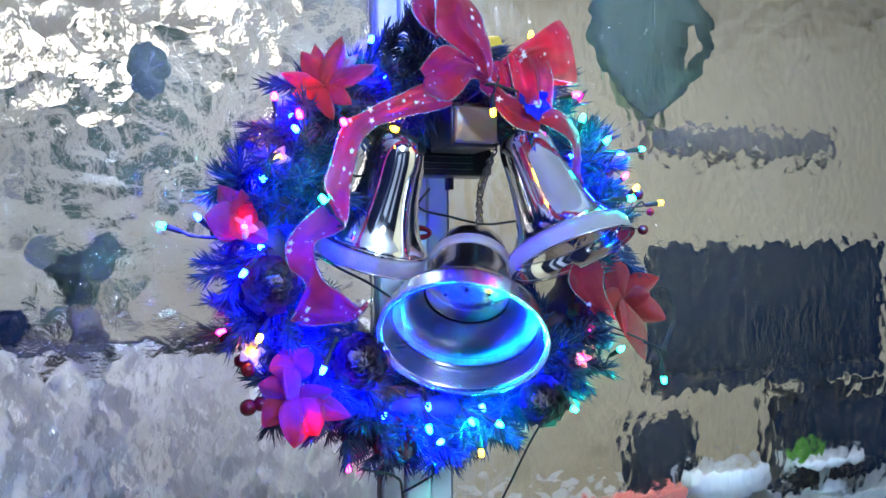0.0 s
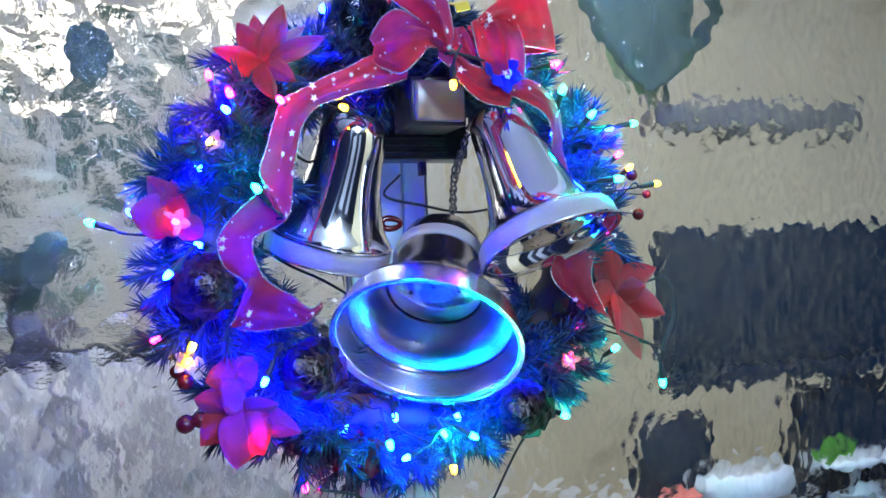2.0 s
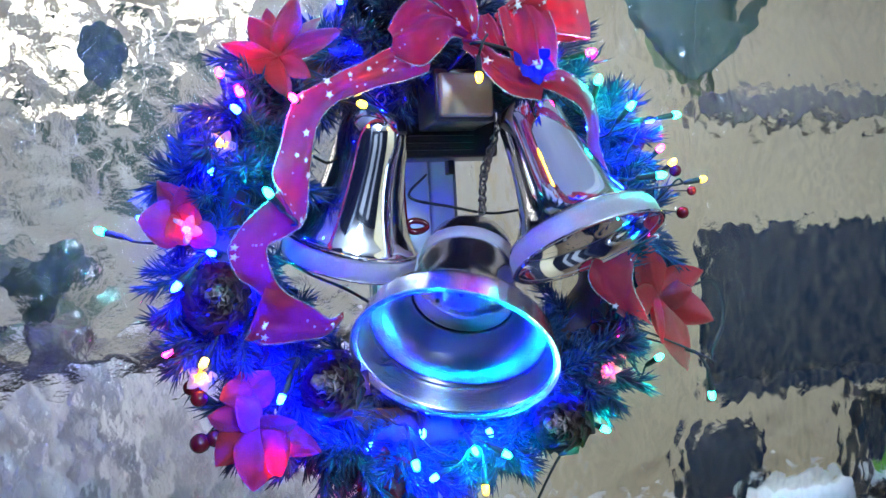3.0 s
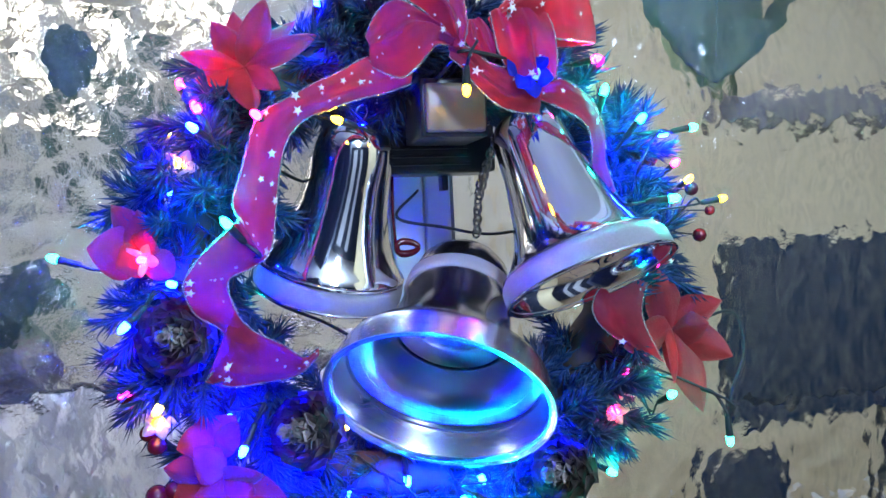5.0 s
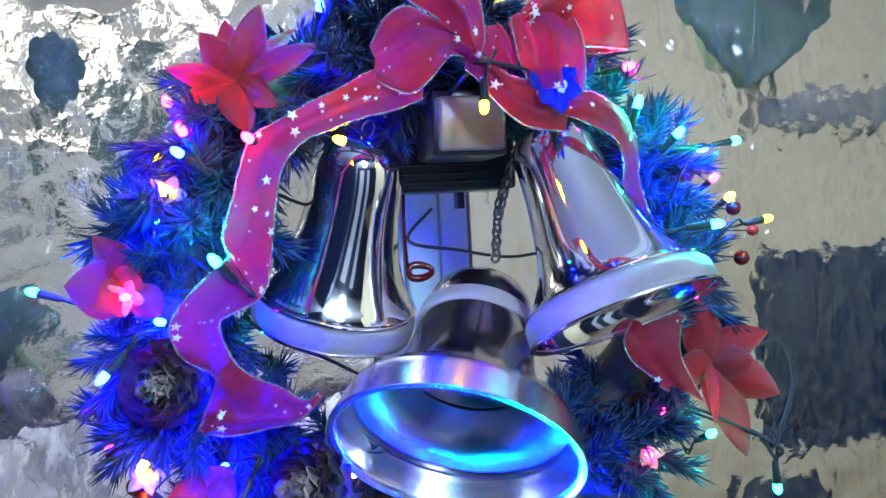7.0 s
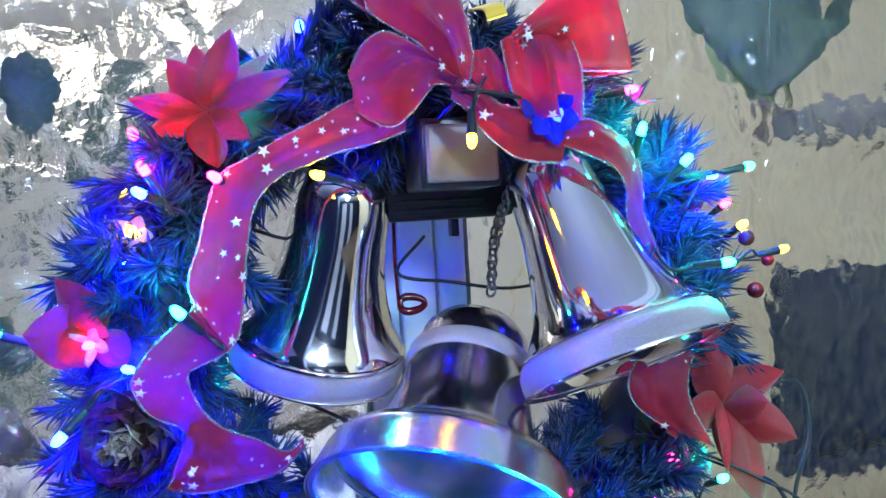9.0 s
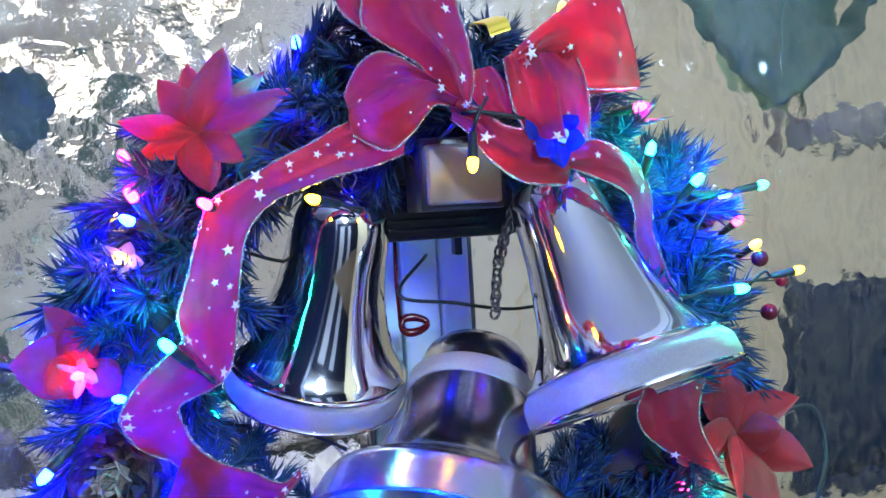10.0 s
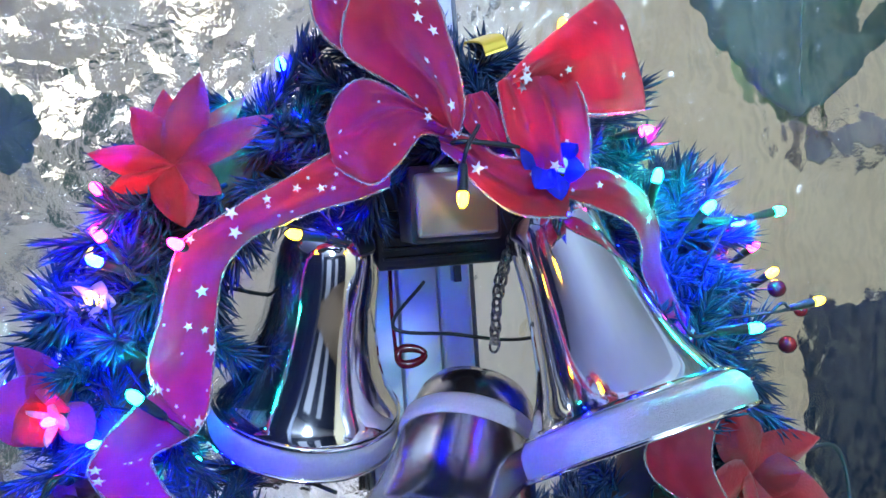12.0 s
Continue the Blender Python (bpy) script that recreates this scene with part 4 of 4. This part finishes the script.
# A long cabinet with china, a screen and plants on it.
cabinet = far_box("long_cabinet", (0.36, 0.86, 0.0), (1.60, 1.30, 1.135), FAR_GREY, "grey waist-high cabinet behind the glass", "cabinet")
part("top", box((0.36, 0.803, 1.118), (1.60, 0.8595, 1.1345), 0.002), FAR_GREY, cabinet)
for k in range(3):
    d = part("door", box((0.375 + 0.41 * k, 0.852, 0.08), (0.775 + 0.41 * k, 0.859, 1.10), 0.002), FAR_GREY, cabinet)
    part("handle", box((0.73 + 0.41 * k, 0.844, 0.7), (0.74 + 0.41 * k, 0.851, 0.8), 0.002), STEEL, d)
screen = thing("television", (0.88, 0.95, 1.135), "dark flat television screen on a stand on the cabinet", "television")
part("panel", box((0.630, 0.90, 1.322), (1.060, 0.925, 1.500), 0.006), FAR_DARK, screen)
part("speaker_bar", box((0.630, 0.89, 1.300), (1.060, 0.93, 1.3205), 0.003), FAR_DARK, screen)
part("foot", box((0.80, 0.945, 1.135), (1.06, 1.03, 1.148), 0.003), FAR_DARK, screen)
part("neck", box((0.90, 0.926, 1.146), (0.96, 0.95, 1.36), 0.003), FAR_DARK, screen)


def cake_stand(at, r, h, drop, label):
    x, y, z = at
    ob = thing("cake_stand", at, label, "cake stand", "cake stands on the cabinet")
    part("foot", lathe([(0, 0), (r * 0.55, 0), (r * 0.55, 0.003), (r * 0.2, 0.008), (0.008, 0.012), (0.008, h - 0.004), (0, h - 0.004)], 40, Matrix.Translation(at)), FAR_WHITE, ob)
    part("plate", lathe([(0, h - 0.0038), (r * 0.9, h - 0.0035), (r * 0.94, h - drop), (r * 0.985, h - drop), (r, h), (r * 0.9, h + 0.002), (0, h + 0.0015)], 48, Matrix.Translation(at), 0.01), FAR_WHITE, ob, "white plate with a turned-down rim")


cake_stand((0.745, 0.888, 1.135), 0.077, 0.056, 0.036, "wide white china cake stand standing on the cabinet")
cake_stand((0.926, 0.888, 1.135), 0.079, 0.052, 0.012, "low white china cake stand holding green leaves")
far_box("storage_box", (0.88, 0.985, 1.135), (1.35, 1.10, 1.275), FAR_DARK, "dark storage box behind the cake stands", "box", 0.006)
sprout = thing("green_sprout", (0.880, 0.86, 1.187), "small bright green leafy sprout on the low cake stand", "plant")
rng = random.Random(9)
for k in range(26):
    p = Vector((0.880 + rng.gauss(0, 0.014), 0.870 + rng.gauss(0, 0.01), 1.188))
    q = p + Vector((rng.gauss(0, 0.014), rng.gauss(0, 0.008), rng.uniform(0.008, 0.03)))
    part("leaf", petal_bm(p, q, 0.009, (0.2, -1, 0.1)), FAR_GREEN, sprout)
far_box("red_box", (0.515, 0.82, 1.135), (0.660, 0.88, 1.178), FAR_RED, "flat red cardboard box lying on the cabinet", "box", 0.003)
far_box("black_bag", (0.600, 0.93, 1.135), (0.715, 1.00, 1.262), FAR_DARK, "black bag with rounded corners on the cabinet", "bag", 0.03)
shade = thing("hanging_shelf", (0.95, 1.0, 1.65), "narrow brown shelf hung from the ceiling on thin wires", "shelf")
part("board", box((0.655, 0.96, 1.630), (0.985, 1.06, 1.668), 0.004), SHELF, shade)
for x in (0.67, 0.97):
    part("wire", tube([Vector((x, 1.01, 1.66)), Vector((x, 1.01, 2.1)), Vector((x, 1.01, 2.505))], 0.0006, 5), STEEL, shade)

# Left of the mullion: a bright wall lamp, a shelf edge, and dark plants.
LAMP_GLASS = glow("lamp_glass", (1.0, 0.90, 0.72), 7.0)


def pendant(at, r):
    x, y, z = at
    ob = thing("pendant_lamp", at, "small bright warm white pendant lamp hanging behind the glass", "lamp", "pendant lamps")
    part("shade", lathe([(0, -r), (r * 0.6, -r * 0.9), (r, -r * 0.4), (r, r * 0.4), (r * 0.6, r * 0.9), (0, r)], 24, pose(x, y, z)), LAMP_GLASS, ob, "glowing opal glass shade")
    part("cap", lathe([(0.0, 0.0), (r * 0.5, 0.0), (r * 0.3, 0.02), (0, 0.024)], 16, pose(x, y, z + r * 0.9)), STEEL, ob)
    part("cord", tube([Vector((x, y, z + r)), Vector((x, y, 2.2)), Vector((x, y, 2.505))], 0.002, 6), FAR_WHITE, ob)


pendant((-0.2030, 1.5000, 1.7700), 0.030)
pendant((-0.0810, 1.6200, 1.7770), 0.030)
pendant((0.0840, 1.7000, 1.8550), 0.026)
ledge = thing("window_ledge", (-0.12, 0.86, 1.38), "narrow dark wooden ledge between the window posts", "ledge")
part("board", box((-0.479, 0.865, 1.402), (0.2305, 0.96, 1.412), 0.002), LEDGE, ledge)
for x in (-0.479, 0.2185):
    part("arm", box((x, 0.798, 1.402), (x + 0.012, 0.8645, 1.412), 0.002), LEDGE, ledge)
part("lip", box((-0.479, 0.955, 1.394), (0.2305, 0.965, 1.4015), 0.001), LEDGE, ledge)


def bushy(at, r, count, label, seed):
    ob = thing("potted_plant", at, label, "plant")
    part("pot", lathe([(0, 0), (r * 0.4, 0), (r * 0.5, r * 0.6), (r * 0.46, r * 0.6), (0, r * 0.55)], 24, Matrix.Translation(at)), SHELF, ob)
    rng = random.Random(seed)
    for k in range(count):
        p = Vector(at) + Vector((rng.gauss(0, 0.35 * r), rng.gauss(0, 0.2 * r), r * rng.uniform(0.55, 1.5)))
        q = p + Vector((rng.gauss(0, 0.5), rng.gauss(0, 0.3), rng.uniform(-0.1, 0.7))) * r
        part("leaf", petal_bm(p, q, r * 0.42, (0.2, -1, 0.3)), PLANT, ob)


bushy((-0.060, 0.905, 1.412), 0.052, 26, "dark green bushy pot plant on the window ledge", 3)
bushy((-0.185, 0.915, 1.412), 0.046, 20, "small dark pot plant on the window ledge", 4)
cup = thing("dark_cup", (-0.125, 0.89, 1.412), "rounded dark glazed cup on the window ledge", "cup")
part("body", lathe([(0, 0), (0.014, 0), (0.02, 0.012), (0.022, 0.026), (0.019, 0.04), (0.017, 0.04), (0.019, 0.026), (0.012, 0.006), (0, 0.005)], 28, pose(-0.125, 0.89, 1.412)), FAR_DARK, cup)


# A pale curtain below the ledge, and small pictures above it.
def curtain():
    ob = thing("curtain", (-0.35, 1.18, 1.40), "pale lavender curtain with deep folds and added grey stripes that read as glints in the glass", "curtain")
    bm = bmesh.new()
    cols = []
    for i in range(181):
        x = -1.00 + 1.33 * i / 180
        y = 1.18 + 0.024 * math.sin(x * 62 + 2 * math.sin(x * 11)) + 0.012 * math.sin(x * 41)
        cols.append([bm.verts.new((x, y + 0.006 * math.sin(z * 9 + x * 30), z)) for z in (0.02, 0.4, 0.7, 0.9, 1.15, 1.405)])
    for a, b in zip(cols, cols[1:]):
        for k in range(5):
            bm.faces.new((a[k], b[k], b[k + 1], a[k + 1]))
    bmesh.ops.solidify(bm, geom=bm.faces[:], thickness=0.002)
    part("cloth", bm, CURTAIN, ob)
    part("rail", tube([Vector((-1.03, 1.18, 1.407)), Vector((-0.35, 1.18, 1.407)), Vector((0.345, 1.18, 1.407))], 0.008, 10), SHELF, ob, "brown curtain rail")
    for x in (-1.0, 0.32):
        part("hanger", tube([Vector((x, 1.18, 1.41)), Vector((x, 1.18, 2.0)), Vector((x, 1.18, 2.505))], 0.0012, 5), STEEL, ob)


def picture(lo, hi, mat, label):
    ob = thing("picture", ((lo[0] + hi[0]) / 2, 2.199, lo[1]), label, "picture", "pictures on the pale wall")
    part("frame", box((lo[0], 2.175, lo[1]), (hi[0], 2.199, hi[1]), 0.004), SHELF, ob)
    part("print", box((lo[0] + 0.02, 2.168, lo[1] + 0.02), (hi[0] - 0.02, 2.1745, hi[1] - 0.02), 0.001), mat, ob)


curtain()
picture((0.30, 1.93), (0.47, 2.16), FAR_GREY, "grey print in a dark brown frame")
picture((0.10, 2.10), (0.24, 2.30), FAR_WHITE, "pale print in a dark brown frame")
picture((-0.12, 1.62), (0.08, 1.80), LEAF, "dark green print in a dark brown frame")
picture((-0.42, 1.60), (-0.24, 1.72), FAR_GREY, "wide grey print in a dark brown frame")
picture((0.24, 1.56), (0.40, 1.76), FAR_GREY, "small grey print in a dark brown frame")
